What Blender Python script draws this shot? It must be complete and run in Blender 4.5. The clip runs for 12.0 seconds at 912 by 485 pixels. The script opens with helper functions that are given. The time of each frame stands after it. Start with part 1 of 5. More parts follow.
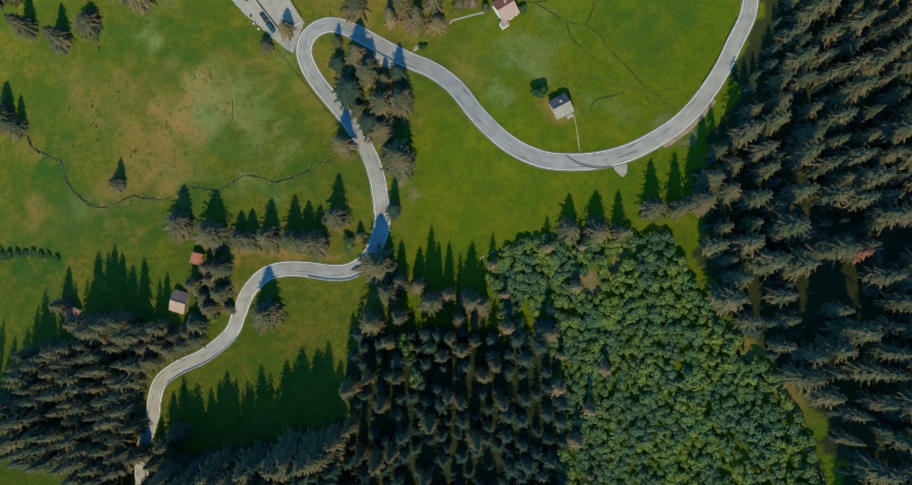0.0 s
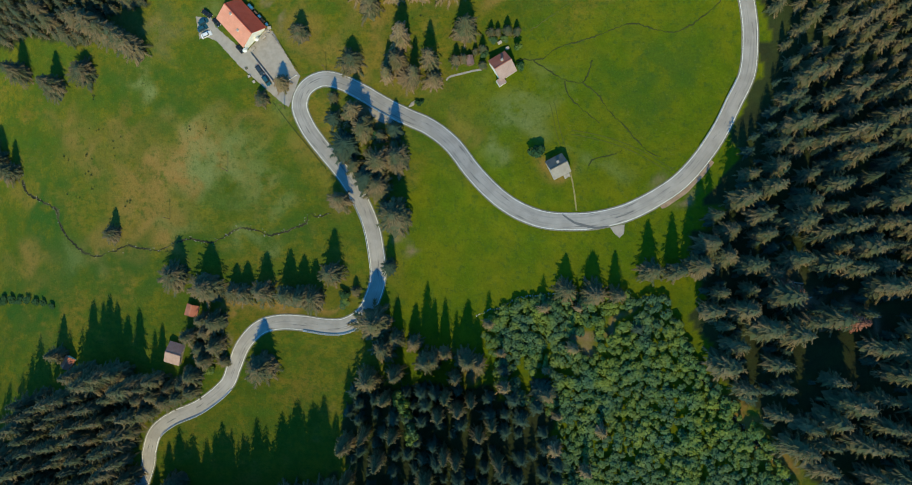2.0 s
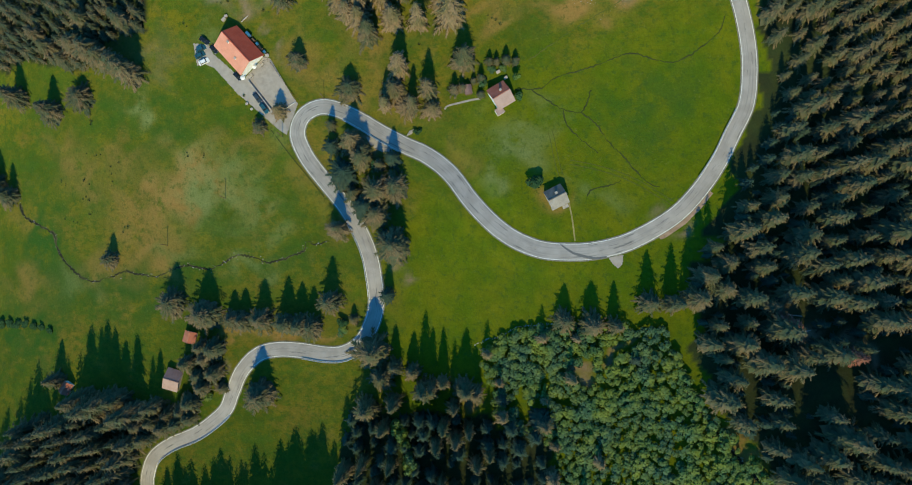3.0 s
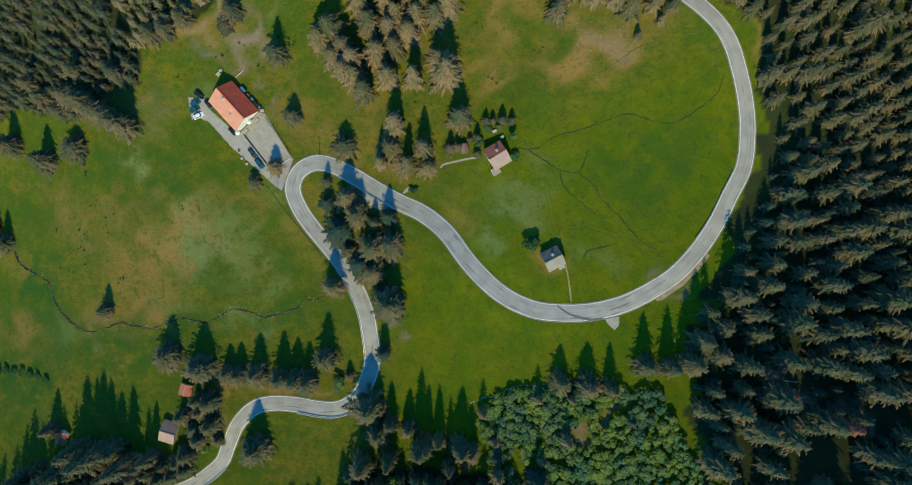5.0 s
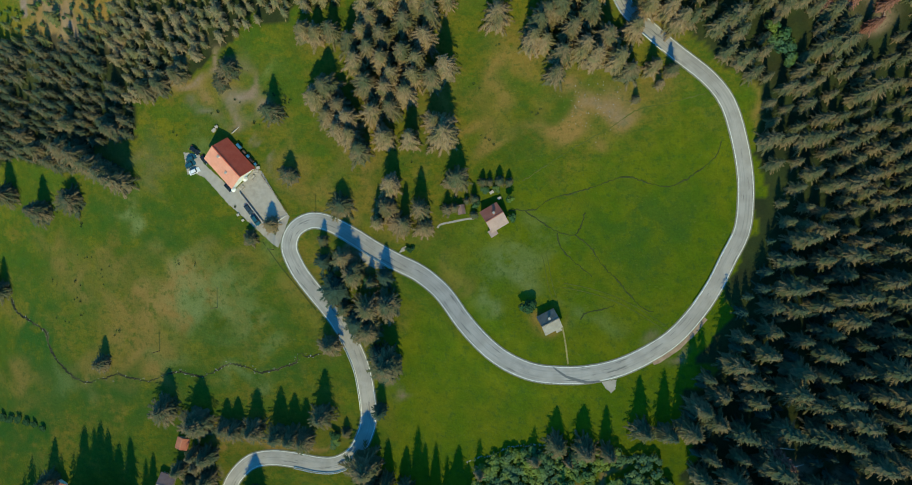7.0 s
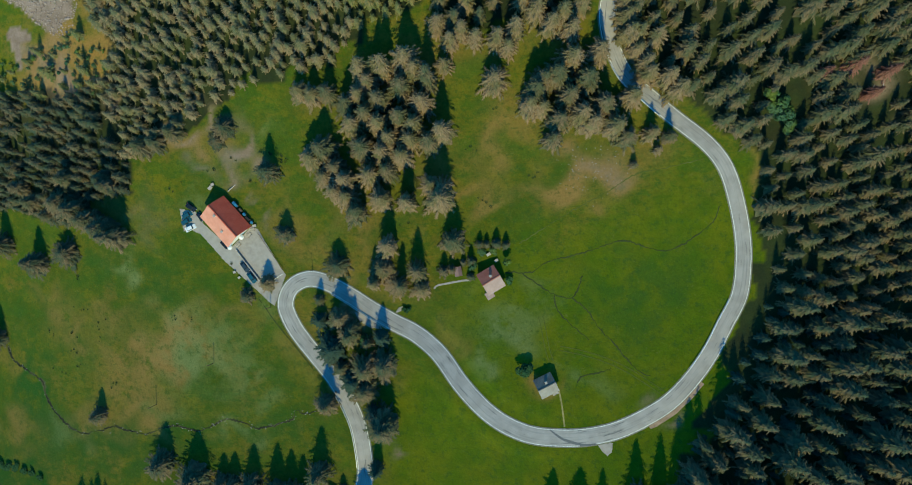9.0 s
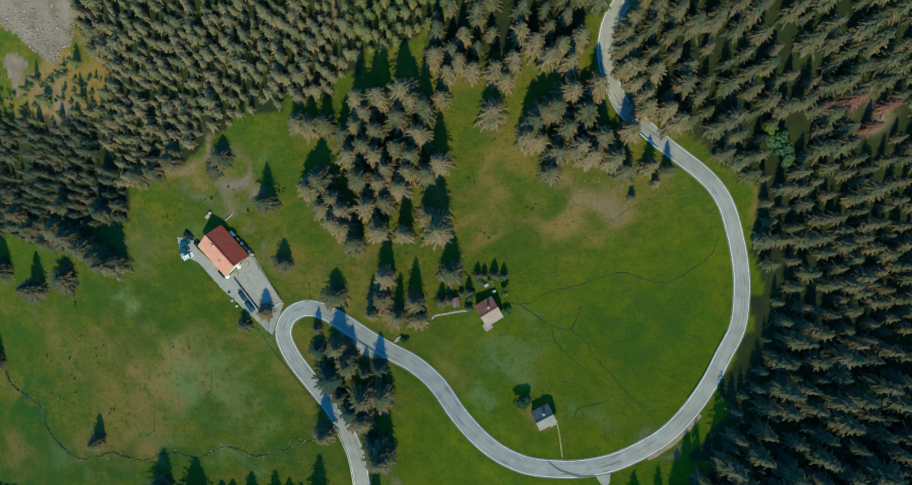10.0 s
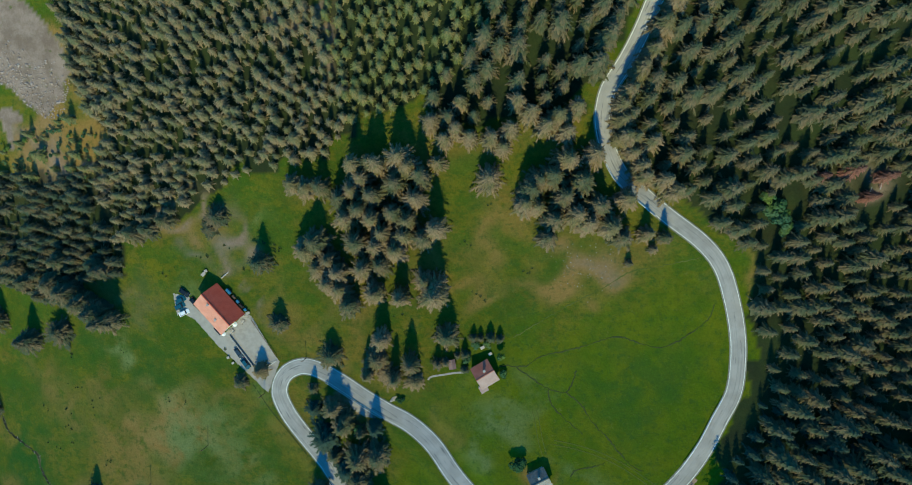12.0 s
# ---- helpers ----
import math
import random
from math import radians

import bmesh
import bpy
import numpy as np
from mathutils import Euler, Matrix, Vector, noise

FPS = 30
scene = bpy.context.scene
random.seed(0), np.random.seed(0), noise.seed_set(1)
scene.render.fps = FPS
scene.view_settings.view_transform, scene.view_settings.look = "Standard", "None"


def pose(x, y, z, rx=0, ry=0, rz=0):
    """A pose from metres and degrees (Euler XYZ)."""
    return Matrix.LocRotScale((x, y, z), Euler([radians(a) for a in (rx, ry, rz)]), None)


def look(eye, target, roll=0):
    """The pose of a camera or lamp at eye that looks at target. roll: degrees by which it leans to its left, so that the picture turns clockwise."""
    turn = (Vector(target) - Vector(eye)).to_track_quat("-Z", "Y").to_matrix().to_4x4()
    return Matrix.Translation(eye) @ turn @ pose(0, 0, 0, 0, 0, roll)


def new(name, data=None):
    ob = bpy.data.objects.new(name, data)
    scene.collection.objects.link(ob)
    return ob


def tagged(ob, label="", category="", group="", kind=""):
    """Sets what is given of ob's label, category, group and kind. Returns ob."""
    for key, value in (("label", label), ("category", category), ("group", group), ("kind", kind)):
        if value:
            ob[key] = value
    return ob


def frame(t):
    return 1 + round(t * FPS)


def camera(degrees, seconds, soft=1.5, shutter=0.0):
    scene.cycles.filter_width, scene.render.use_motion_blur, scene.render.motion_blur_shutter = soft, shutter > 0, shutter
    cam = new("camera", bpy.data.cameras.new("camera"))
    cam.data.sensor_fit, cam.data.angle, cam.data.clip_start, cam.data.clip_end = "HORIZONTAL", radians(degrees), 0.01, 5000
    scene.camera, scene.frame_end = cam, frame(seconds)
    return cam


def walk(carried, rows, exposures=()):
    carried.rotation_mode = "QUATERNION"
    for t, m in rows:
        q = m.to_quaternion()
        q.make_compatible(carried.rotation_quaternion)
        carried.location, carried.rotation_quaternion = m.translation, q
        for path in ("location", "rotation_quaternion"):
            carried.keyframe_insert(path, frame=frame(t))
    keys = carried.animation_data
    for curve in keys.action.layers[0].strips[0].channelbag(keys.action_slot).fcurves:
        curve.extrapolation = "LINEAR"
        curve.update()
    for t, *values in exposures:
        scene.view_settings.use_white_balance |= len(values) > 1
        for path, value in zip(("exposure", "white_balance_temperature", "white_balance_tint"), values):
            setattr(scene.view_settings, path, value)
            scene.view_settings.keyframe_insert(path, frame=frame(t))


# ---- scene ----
cam = camera(62.1, 12.0, soft=1.05)
METRES, EYE, TILT, LEAN, TURN = 150.0, 267.0, -85.5, 0.0, 0.0
EXPOSURE, SUN, SKY = 0.58, 3.3, 0.155
ROWS = [
    (0.0, 0.0, 0.0, 0.0, 0.0, 0.0, 0.0),
    (0.5, 0.0018, 0.0026, 0.04, -0.03, -0.13, -0.07),
    (1.0, 0.0042, 0.005, 0.0786, -0.0, -0.27, -0.1),
    (1.5, 0.0062, 0.0076, 0.1198, -0.01, -0.41, -0.14),
    (2.0, 0.0082, 0.0099, 0.1589, -0.03, -0.58, -0.18),
    (2.5, 0.0101, 0.0124, 0.1977, -0.03, -0.72, -0.2),
    (3.0, 0.0118, 0.0149, 0.2401, -0.04, -0.9, -0.19),
    (5.0, 0.0203, 0.0256, 0.4079, -0.05, -1.72, -0.25),
    (5.5, 0.0217, 0.0287, 0.449, -0.06, -1.92, -0.29),
    (6.0, 0.0233, 0.0318, 0.492, -0.06, -2.1, -0.32),
    (6.5, 0.0265, 0.0352, 0.5333, -0.0, -2.32, -0.35),
    (7.0, 0.0284, 0.0387, 0.5761, -0.01, -2.49, -0.37),
    (9.0, 0.0356, 0.0524, 0.7435, 0.02, -3.21, -0.47),
    (9.5, 0.0374, 0.0562, 0.7836, 0.02, -3.39, -0.49),
    (10.0, 0.039, 0.0601, 0.8264, 0.0, -3.56, -0.53),
    (10.5, 0.0409, 0.0641, 0.8662, 0.02, -3.73, -0.55),
    (11.0, 0.0426, 0.0685, 0.9096, 0.02, -3.94, -0.61),
    (11.5, 0.0452, 0.0728, 0.9512, 0.05, -4.16, -0.63),
    (12.0, 0.0479, 0.0776, 0.9957, 0.07, -4.38, -0.68),
]
walk(cam, [(t, pose(0, 0, EYE, TILT, LEAN, TURN) @ pose(METRES * x, METRES * y, METRES * z, 90 + pitch, roll, yaw)) for t, x, y, z, yaw, pitch, roll in ROWS],
     exposures=[(0.0, EXPOSURE, 6400, 0), (4.0, EXPOSURE, 6400, -3), (7.5, EXPOSURE - 0.04, 6200, -10), (12.0, EXPOSURE - 0.08, 5640, -12)])

# ---- daylight ----
SUN_UP, SHADE_X = 40.0, 0.02          # the sun's height, and how far shadows drift east while going north
world = bpy.data.worlds.new("sky")
world.use_nodes = True
scene.world = world
sky = world.node_tree.nodes.new("ShaderNodeTexSky")
sky.sky_type, sky.sun_disc = "NISHITA", False
sky.ozone_density, sky.dust_density = 5.0, 0.0
sky.sun_elevation, sky.sun_rotation = radians(SUN_UP), radians(183)
deep = world.node_tree.nodes.new("ShaderNodeMix")          # the deep blue-green of a clear mountain sky
deep.data_type, deep.blend_type = "RGBA", "MULTIPLY"
deep.inputs[0].default_value, deep.inputs[7].default_value = 1.0, (0.33, 0.92, 1.10, 1)
world.node_tree.links.new(sky.outputs[0], deep.inputs[6])
world.node_tree.links.new(deep.outputs[2], world.node_tree.nodes["Background"].inputs[0])
world.node_tree.nodes["Background"].inputs[1].default_value = SKY
sun = new("sun", bpy.data.lights.new("sun", "SUN"))
sun.data.energy, sun.data.angle, sun.data.color = SUN, radians(0.55), (1.0, 0.805, 0.42)
to_sun = Vector((-SHADE_X, -1, math.tan(radians(SUN_UP)))).normalized()
sun.matrix_world = look(to_sun * 900, (0, 0, 0))


# ---- materials ----
class Mat:
    """A node material with short ways to add noise, mixes and bumps."""

    def __init__(self, name, rough=0.9, metal=0.0, spec=0.3):
        self.m = bpy.data.materials.new(name)
        self.m.use_nodes = True
        self.n, self.l = self.m.node_tree.nodes, self.m.node_tree.links
        self.b = self.n["Principled BSDF"]
        self.b.inputs["Roughness"].default_value = rough
        self.b.inputs["Metallic"].default_value = metal
        self.b.inputs["Specular IOR Level"].default_value = spec
        self.geo = self.n.new("ShaderNodeNewGeometry")

    def noise(self, scale, detail=4.0, where=None, rough=0.55, stretch=None):
        v = where or self.geo.outputs["Position"]
        if stretch:
            k = self.n.new("ShaderNodeVectorMath")
            k.operation = "MULTIPLY"
            self.l.new(v, k.inputs[0])
            k.inputs[1].default_value = stretch
            v = k.outputs[0]
        t = self.n.new("ShaderNodeTexNoise")
        t.inputs["Scale"].default_value, t.inputs["Detail"].default_value, t.inputs["Roughness"].default_value = scale, detail, rough
        self.l.new(v, t.inputs["Vector"])
        return t.outputs["Fac"]

    def span(self, fac, low, high, a=0.0, b=1.0):
        r = self.n.new("ShaderNodeMapRange")
        r.interpolation_type = "SMOOTHSTEP"
        self.l.new(fac, r.inputs[0])
        for i, v in enumerate((low, high, a, b)):
            r.inputs[i + 1].default_value = v
        return r.outputs[0]

    def times(self, a, b):
        k = self.n.new("ShaderNodeMath")
        k.operation = "MULTIPLY"
        for s, v in zip(k.inputs, (a, b)):
            if isinstance(v, (int, float)):
                s.default_value = v
            else:
                self.l.new(v, s)
        return k.outputs[0]

    def mix(self, fac, a, b, how="MIX"):
        k = self.n.new("ShaderNodeMix")
        k.data_type, k.blend_type = "RGBA", how
        for s, v in ((k.inputs[0], fac), (k.inputs[6], a), (k.inputs[7], b)):
            if isinstance(v, (int, float)):
                s.default_value = v
            elif isinstance(v, tuple):
                s.default_value = (*v, 1)
            else:
                self.l.new(v, s)
        return k.outputs[2]

    def attr(self, name):
        a = self.n.new("ShaderNodeAttribute")
        a.attribute_name = name
        return a.outputs

    def split(self, colour):
        s = self.n.new("ShaderNodeSeparateColor")
        self.l.new(colour, s.inputs[0])
        return s.outputs

    def island(self):
        return self.geo.outputs["Random Per Island"]

    def thing(self):
        return self.n.new("ShaderNodeObjectInfo").outputs["Random"]

    def bump(self, fac, strength, distance):
        k = self.n.new("ShaderNodeBump")
        k.inputs["Strength"].default_value, k.inputs["Distance"].default_value = strength, distance
        self.l.new(fac, k.inputs["Height"])
        self.l.new(k.outputs[0], self.b.inputs["Normal"])
        return self

    def colour(self, c):
        if isinstance(c, tuple):
            self.b.inputs["Base Color"].default_value = (*c, 1)
        else:
            self.l.new(c, self.b.inputs["Base Color"])
        return self


def plain(name, a, b, scale, rough=0.8, metal=0.0, spec=0.3, bump=0.0):
    """Two tones of one surface, mixed at two sizes."""
    k = Mat(name, rough, metal, spec)
    f = k.noise(scale, 5)
    k.colour(k.mix(k.span(k.noise(scale * 0.13, 3), 0.35, 0.65, 0, 0.5), k.mix(k.span(f, 0.3, 0.7), a, b), b))
    if bump:
        k.bump(f, 0.5, bump)
    return k.m


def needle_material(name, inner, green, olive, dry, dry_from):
    """Dark needles towards the stem, which also carry the crown's inner shade; paler shoots at the ends of the boughs,
    some trees brownish.
    """
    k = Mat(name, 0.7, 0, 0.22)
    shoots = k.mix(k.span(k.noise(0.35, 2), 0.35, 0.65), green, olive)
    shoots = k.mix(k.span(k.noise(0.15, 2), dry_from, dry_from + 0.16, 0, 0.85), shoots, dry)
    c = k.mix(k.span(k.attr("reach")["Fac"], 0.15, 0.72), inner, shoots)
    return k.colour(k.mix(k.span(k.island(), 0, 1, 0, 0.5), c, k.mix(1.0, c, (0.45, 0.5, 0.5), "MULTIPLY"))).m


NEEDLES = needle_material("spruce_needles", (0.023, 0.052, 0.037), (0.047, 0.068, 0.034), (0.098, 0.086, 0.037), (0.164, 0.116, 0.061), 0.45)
# darker copy of the spruce needles, with the wood's shade in its colour
NEEDLES_SHADED = needle_material("shaded_spruce_needles", (0.016, 0.048, 0.038), (0.022, 0.050, 0.036), (0.034, 0.056, 0.036), (0.054, 0.060, 0.036), 0.55)
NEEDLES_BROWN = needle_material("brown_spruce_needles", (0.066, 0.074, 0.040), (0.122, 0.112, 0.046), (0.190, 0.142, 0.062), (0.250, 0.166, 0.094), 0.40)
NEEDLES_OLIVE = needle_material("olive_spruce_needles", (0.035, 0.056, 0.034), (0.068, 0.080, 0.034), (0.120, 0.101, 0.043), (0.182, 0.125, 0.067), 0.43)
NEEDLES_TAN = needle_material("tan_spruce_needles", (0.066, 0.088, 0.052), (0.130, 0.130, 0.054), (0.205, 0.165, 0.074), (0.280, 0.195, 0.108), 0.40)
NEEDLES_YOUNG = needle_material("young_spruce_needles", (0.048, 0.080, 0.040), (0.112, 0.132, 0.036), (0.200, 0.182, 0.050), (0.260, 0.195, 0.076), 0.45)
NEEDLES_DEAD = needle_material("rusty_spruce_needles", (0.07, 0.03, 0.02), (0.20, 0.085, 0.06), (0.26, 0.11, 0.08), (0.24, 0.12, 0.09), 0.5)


def leaf_material():
    k = Mat("leaves", 0.7, 0, 0.35)
    c = k.mix(k.span(k.noise(0.16, 3), 0.35, 0.65), (0.036, 0.092, 0.024), (0.112, 0.152, 0.014))
    c = k.mix(k.span(k.noise(0.09, 3), 0.45, 0.62, 0, 0.7), c, (0.026, 0.074, 0.042))
    c = k.mix(k.span(k.noise(0.05, 4, rough=0.7), 0.52, 0.62, 0, 0.6), c, (0.034, 0.080, 0.034))
    return k.colour(k.mix(k.span(k.island(), 0, 1, 0, 0.4), c, k.mix(1.0, c, (0.72, 0.78, 0.85), "MULTIPLY"))).m


LEAVES = leaf_material()
DARK_LEAVES = plain("dark_leaves", (0.018, 0.050, 0.022), (0.036, 0.078, 0.028), 1.1, 0.8, spec=0.08)
BARK = plain("bark", (0.09, 0.065, 0.045), (0.16, 0.12, 0.09), 6, 0.9)


def ground_material():
    k = Mat("meadow_and_forest_floor", 0.9, 0, 0.1)
    r, g, b = k.split(k.attr("cover")["Color"])[:3]
    dark_green = k.attr("cover")["Alpha"]
    lush, stony, dirt = k.split(k.attr("wear")["Color"])[:3]
    big, mid, fine = k.noise(0.018, 4), k.noise(0.09, 5), k.noise(1.3, 6, rough=0.7)
    c = k.mix(k.span(k.noise(0.06, 6, rough=0.65), 0.38, 0.60), (0.078, 0.113, 0.008), (0.154, 0.148, 0.010))
    c = k.mix(k.span(big, 0.45, 0.62, 0, 0.5), c, (0.165, 0.152, 0.016))
    c = k.mix(k.span(k.noise(0.055, 6, rough=0.7), 0.54, 0.68, 0, 0.5), c, (0.205, 0.165, 0.036))
    c = k.mix(k.span(k.noise(0.033, 6, rough=0.72), 0.50, 0.64, 0, 0.5), c, (0.230, 0.150, 0.028))
    c = k.mix(k.span(k.noise(0.31, 6, rough=0.8, stretch=(1, 1.6, 1)), 0.47, 0.62, 0, 0.7), c, (0.050, 0.110, 0.009))
    c = k.mix(k.span(k.noise(0.085, 5, rough=0.6, stretch=(1, 1.9, 1)), 0.50, 0.60, 0, 0.55), c, (0.062, 0.124, 0.010))
    c = k.mix(lush, c, k.mix(k.span(mid, 0.3, 0.7), (0.092, 0.144, 0.003), (0.146, 0.164, 0.004)))
    c = k.mix(k.span(k.noise(0.21, 5, rough=0.65), 0.36, 0.64, 0, 0.5), c, k.mix(1.0, c, (0.62, 0.74, 0.8), "MULTIPLY"))
    # darker green patches of grass
    c = k.mix(k.times(dark_green, k.span(k.noise(0.13, 5, rough=0.65), 0.30, 0.55)), c, (0.036, 0.098, 0.012))
    c = k.mix(k.times(g, k.span(k.noise(0.16, 5, rough=0.65), 0.24, 0.48)), c, (0.275, 0.175, 0.052))
    c = k.mix(k.times(b, k.span(k.noise(0.12, 6, rough=0.65), 0.32, 0.56)), c, (0.185, 0.225, 0.080))
    c = k.mix(k.span(k.noise(0.45, 6, rough=0.75), 0.50, 0.66, 0, 0.6), c, (0.042, 0.092, 0.014))
    c = k.mix(k.span(k.noise(0.75, 6, rough=0.75), 0.57, 0.70, 0, 0.45), c, (0.175, 0.185, 0.045))
    # dark forest floor, deepened further to carry the trees' shade
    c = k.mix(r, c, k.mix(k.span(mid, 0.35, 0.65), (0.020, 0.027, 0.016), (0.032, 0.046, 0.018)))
    c = k.mix(k.times(dirt, k.span(k.noise(0.6, 4), 0.2, 0.48)), c, (0.260, 0.190, 0.130))
    c = k.mix(k.times(stony, k.span(k.noise(0.25, 6, rough=0.7), 0.22, 0.42)), c, k.mix(k.span(k.noise(0.11, 6, rough=0.75), 0.35, 0.65), k.mix(fine, (0.14, 0.105, 0.082), (0.27, 0.20, 0.165)), k.mix(fine, (0.23, 0.175, 0.15), (0.42, 0.33, 0.285))))
    c = k.mix(k.span(fine, 0.25, 0.75, 0, 0.5), c, k.mix(1.0, c, (0.52, 0.52, 0.50), "MULTIPLY"))
    k.b.inputs["Diffuse Roughness"].default_value = 1.0
    return k.colour(c).bump(fine, 0.7, 0.35).m


GROUND = ground_material()


def asphalt_material():
    k = Mat("worn_asphalt", 0.85, 0, 0.3)
    uv = k.attr("along")["Vector"]
    fine, patch = k.noise(9, 6, rough=0.75), k.noise(0.22, 4)
    c = k.mix(k.span(patch, 0.35, 0.65), (0.275, 0.258, 0.248), (0.335, 0.316, 0.306))
    wheel = k.noise(1.0, 4, uv, stretch=(1.9, 0.05, 1))
    c = k.mix(k.span(wheel, 0.5, 0.68, 0, 0.5), c, (0.175, 0.175, 0.18))
    crack = k.noise(1.0, 5, uv, 0.65, (1.3, 0.075, 1))
    c = k.mix(k.span(crack, 0.60, 0.63, 0, 0.75), c, (0.085, 0.087, 0.092))
    c = k.mix(k.span(fine, 0.2, 0.8, 0, 0.3), c, k.mix(1.0, c, (0.6, 0.6, 0.6), "MULTIPLY"))
    return k.colour(c).bump(fine, 0.3, 0.02).m


ASPHALT = asphalt_material()
TAR = plain("dark_tar", (0.085, 0.088, 0.095), (0.13, 0.133, 0.14), 1.2, 0.8)
EDGE_PAINT = plain("weathered_edge_line", (0.58, 0.58, 0.56), (0.78, 0.78, 0.76), 1.5, 0.7)
VERGE = plain("gravel_verge", (0.10, 0.10, 0.075), (0.20, 0.19, 0.15), 1.4, 0.95, bump=0.05)
LOT = plain("pale_gravel_yard", (0.235, 0.205, 0.185), (0.31, 0.28, 0.255), 0.6, 0.95, bump=0.04)
STONE = plain("grey_stone", (0.18, 0.16, 0.145), (0.39, 0.365, 0.335), 0.8, 0.9, bump=0.05)
RUBBLE = plain("pinkish_rubble", (0.19, 0.145, 0.125), (0.40, 0.315, 0.275), 0.7, 0.9, bump=0.05)
PLASTER = plain("white_plaster", (0.62, 0.59, 0.53), (0.78, 0.76, 0.71), 1.1, 0.85)
TIMBER = plain("dark_timber", (0.085, 0.052, 0.034), (0.16, 0.105, 0.07), 3, 0.8, bump=0.02)
PALE_TIMBER = plain("silvered_timber", (0.30, 0.25, 0.21), (0.46, 0.41, 0.36), 3, 0.8, bump=0.02)
STEEL = plain("galvanised_steel", (0.42, 0.43, 0.44), (0.58, 0.59, 0.60), 2, 0.45, 0.6, 0.5)
WATER = plain("brook_water", (0.014, 0.018, 0.012), (0.034, 0.034, 0.022), 0.7, 0.6, 0, 0.02)
BANK = plain("earthy_bank", (0.032, 0.044, 0.012), (0.072, 0.072, 0.024), 0.5, 0.95)
TUFT = plain("dark_tuft", (0.016, 0.034, 0.010), (0.034, 0.056, 0.016), 0.9, 0.9)
FURROW = plain("dark_furrow", (0.020, 0.030, 0.008), (0.044, 0.056, 0.012), 0.9, 0.95)
TREAD = plain("trodden_grass", (0.050, 0.078, 0.010), (0.088, 0.098, 0.018), 0.8, 0.95)
STRAW = plain("trodden_straw_path", (0.150, 0.145, 0.045), (0.235, 0.205, 0.085), 0.9, 0.95)
GLASS = plain("dark_glass", (0.015, 0.02, 0.025), (0.03, 0.04, 0.05), 1, 0.08, 0, 0.6)
RUBBER = plain("tyre_rubber", (0.015, 0.015, 0.015), (0.03, 0.03, 0.03), 4, 0.85)
EARTH = plain("bare_reddish_earth", (0.19, 0.130, 0.092), (0.30, 0.215, 0.16), 0.8, 0.95, bump=0.04)
BLUE = plain("blue_tarpaulin", (0.02, 0.11, 0.22), (0.05, 0.19, 0.33), 1.2, 0.5)


def roof_material(name, a, b, rough=0.6, spec=0.3):
    """Ribbed or tiled covering: courses as fine relief, blotches of age."""
    k = Mat(name, rough, 0, spec)
    w = k.n.new("ShaderNodeTexWave")
    w.inputs["Scale"].default_value, w.inputs["Distortion"].default_value = 0.9, 0.4
    k.l.new(k.attr("along")["Vector"], w.inputs["Vector"])
    c = k.mix(k.span(k.noise(0.5, 5), 0.3, 0.7), a, b)
    c = k.mix(k.span(w.outputs["Fac"], 0.0, 0.5, 0.22, 0), c, k.mix(1.0, c, (0.5, 0.5, 0.5), "MULTIPLY"))
    return k.colour(c).bump(w.outputs["Fac"], 0.5, 0.05).m


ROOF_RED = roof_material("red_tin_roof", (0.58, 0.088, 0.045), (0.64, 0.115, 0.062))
# lighter copy of the red roof; sunlight put into the colour of one slope
ROOF_RED_LIT = roof_material("sunlit_tin_roof", (0.60, 0.245, 0.165), (0.66, 0.290, 0.205))
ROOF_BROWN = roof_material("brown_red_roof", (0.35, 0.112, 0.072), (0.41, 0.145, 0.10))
# paler tone for sunward slopes, with sunlight put into it; also the porch roof
ROOF_PALE = roof_material("pale_pinkish_roof", (0.34, 0.235, 0.212), (0.41, 0.292, 0.265))
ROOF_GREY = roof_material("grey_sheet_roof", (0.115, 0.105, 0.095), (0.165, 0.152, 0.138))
# lighter copy of the grey roof, sunlight painted into its sunward slope
ROOF_GREY_LIT = roof_material("sunlit_grey_sheet_roof", (0.245, 0.225, 0.205), (0.31, 0.29, 0.265))
ROOF_MAUVE = roof_material("weathered_brown_roof", (0.21, 0.125, 0.112), (0.26, 0.165, 0.15))
ROOF_ORANGE = roof_material("orange_roof", (0.44, 0.15, 0.09), (0.52, 0.21, 0.13))


# ---- mesh helpers ----
def mesh_of(name, verts, faces, mats, slots=None):
    """A mesh from numpy corners and triangles."""
    m = bpy.data.meshes.new(name)
    v, f = np.ascontiguousarray(verts, np.float32), np.ascontiguousarray(faces, np.int32)
    m.vertices.add(len(v))
    m.vertices.foreach_set("co", v.ravel())
    k = f.shape[1]
    m.loops.add(f.size)
    m.loops.foreach_set("vertex_index", f.ravel())
    m.polygons.add(len(f))
    m.polygons.foreach_set("loop_start", np.arange(0, f.size, k, dtype=np.int32))
    for x in mats:
        m.materials.append(x)
    if slots is not None:
        m.polygons.foreach_set("material_index", np.ascontiguousarray(slots, np.int32))
    m.update(calc_edges=True)
    return m


def part(name, bm, material, parent, label=""):
    me = bpy.data.meshes.new(name)
    bm.to_mesh(me)
    bm.free()
    me.materials.append(material)
    ob = new(name, me)
    ob.parent = parent
    return tagged(ob, label)


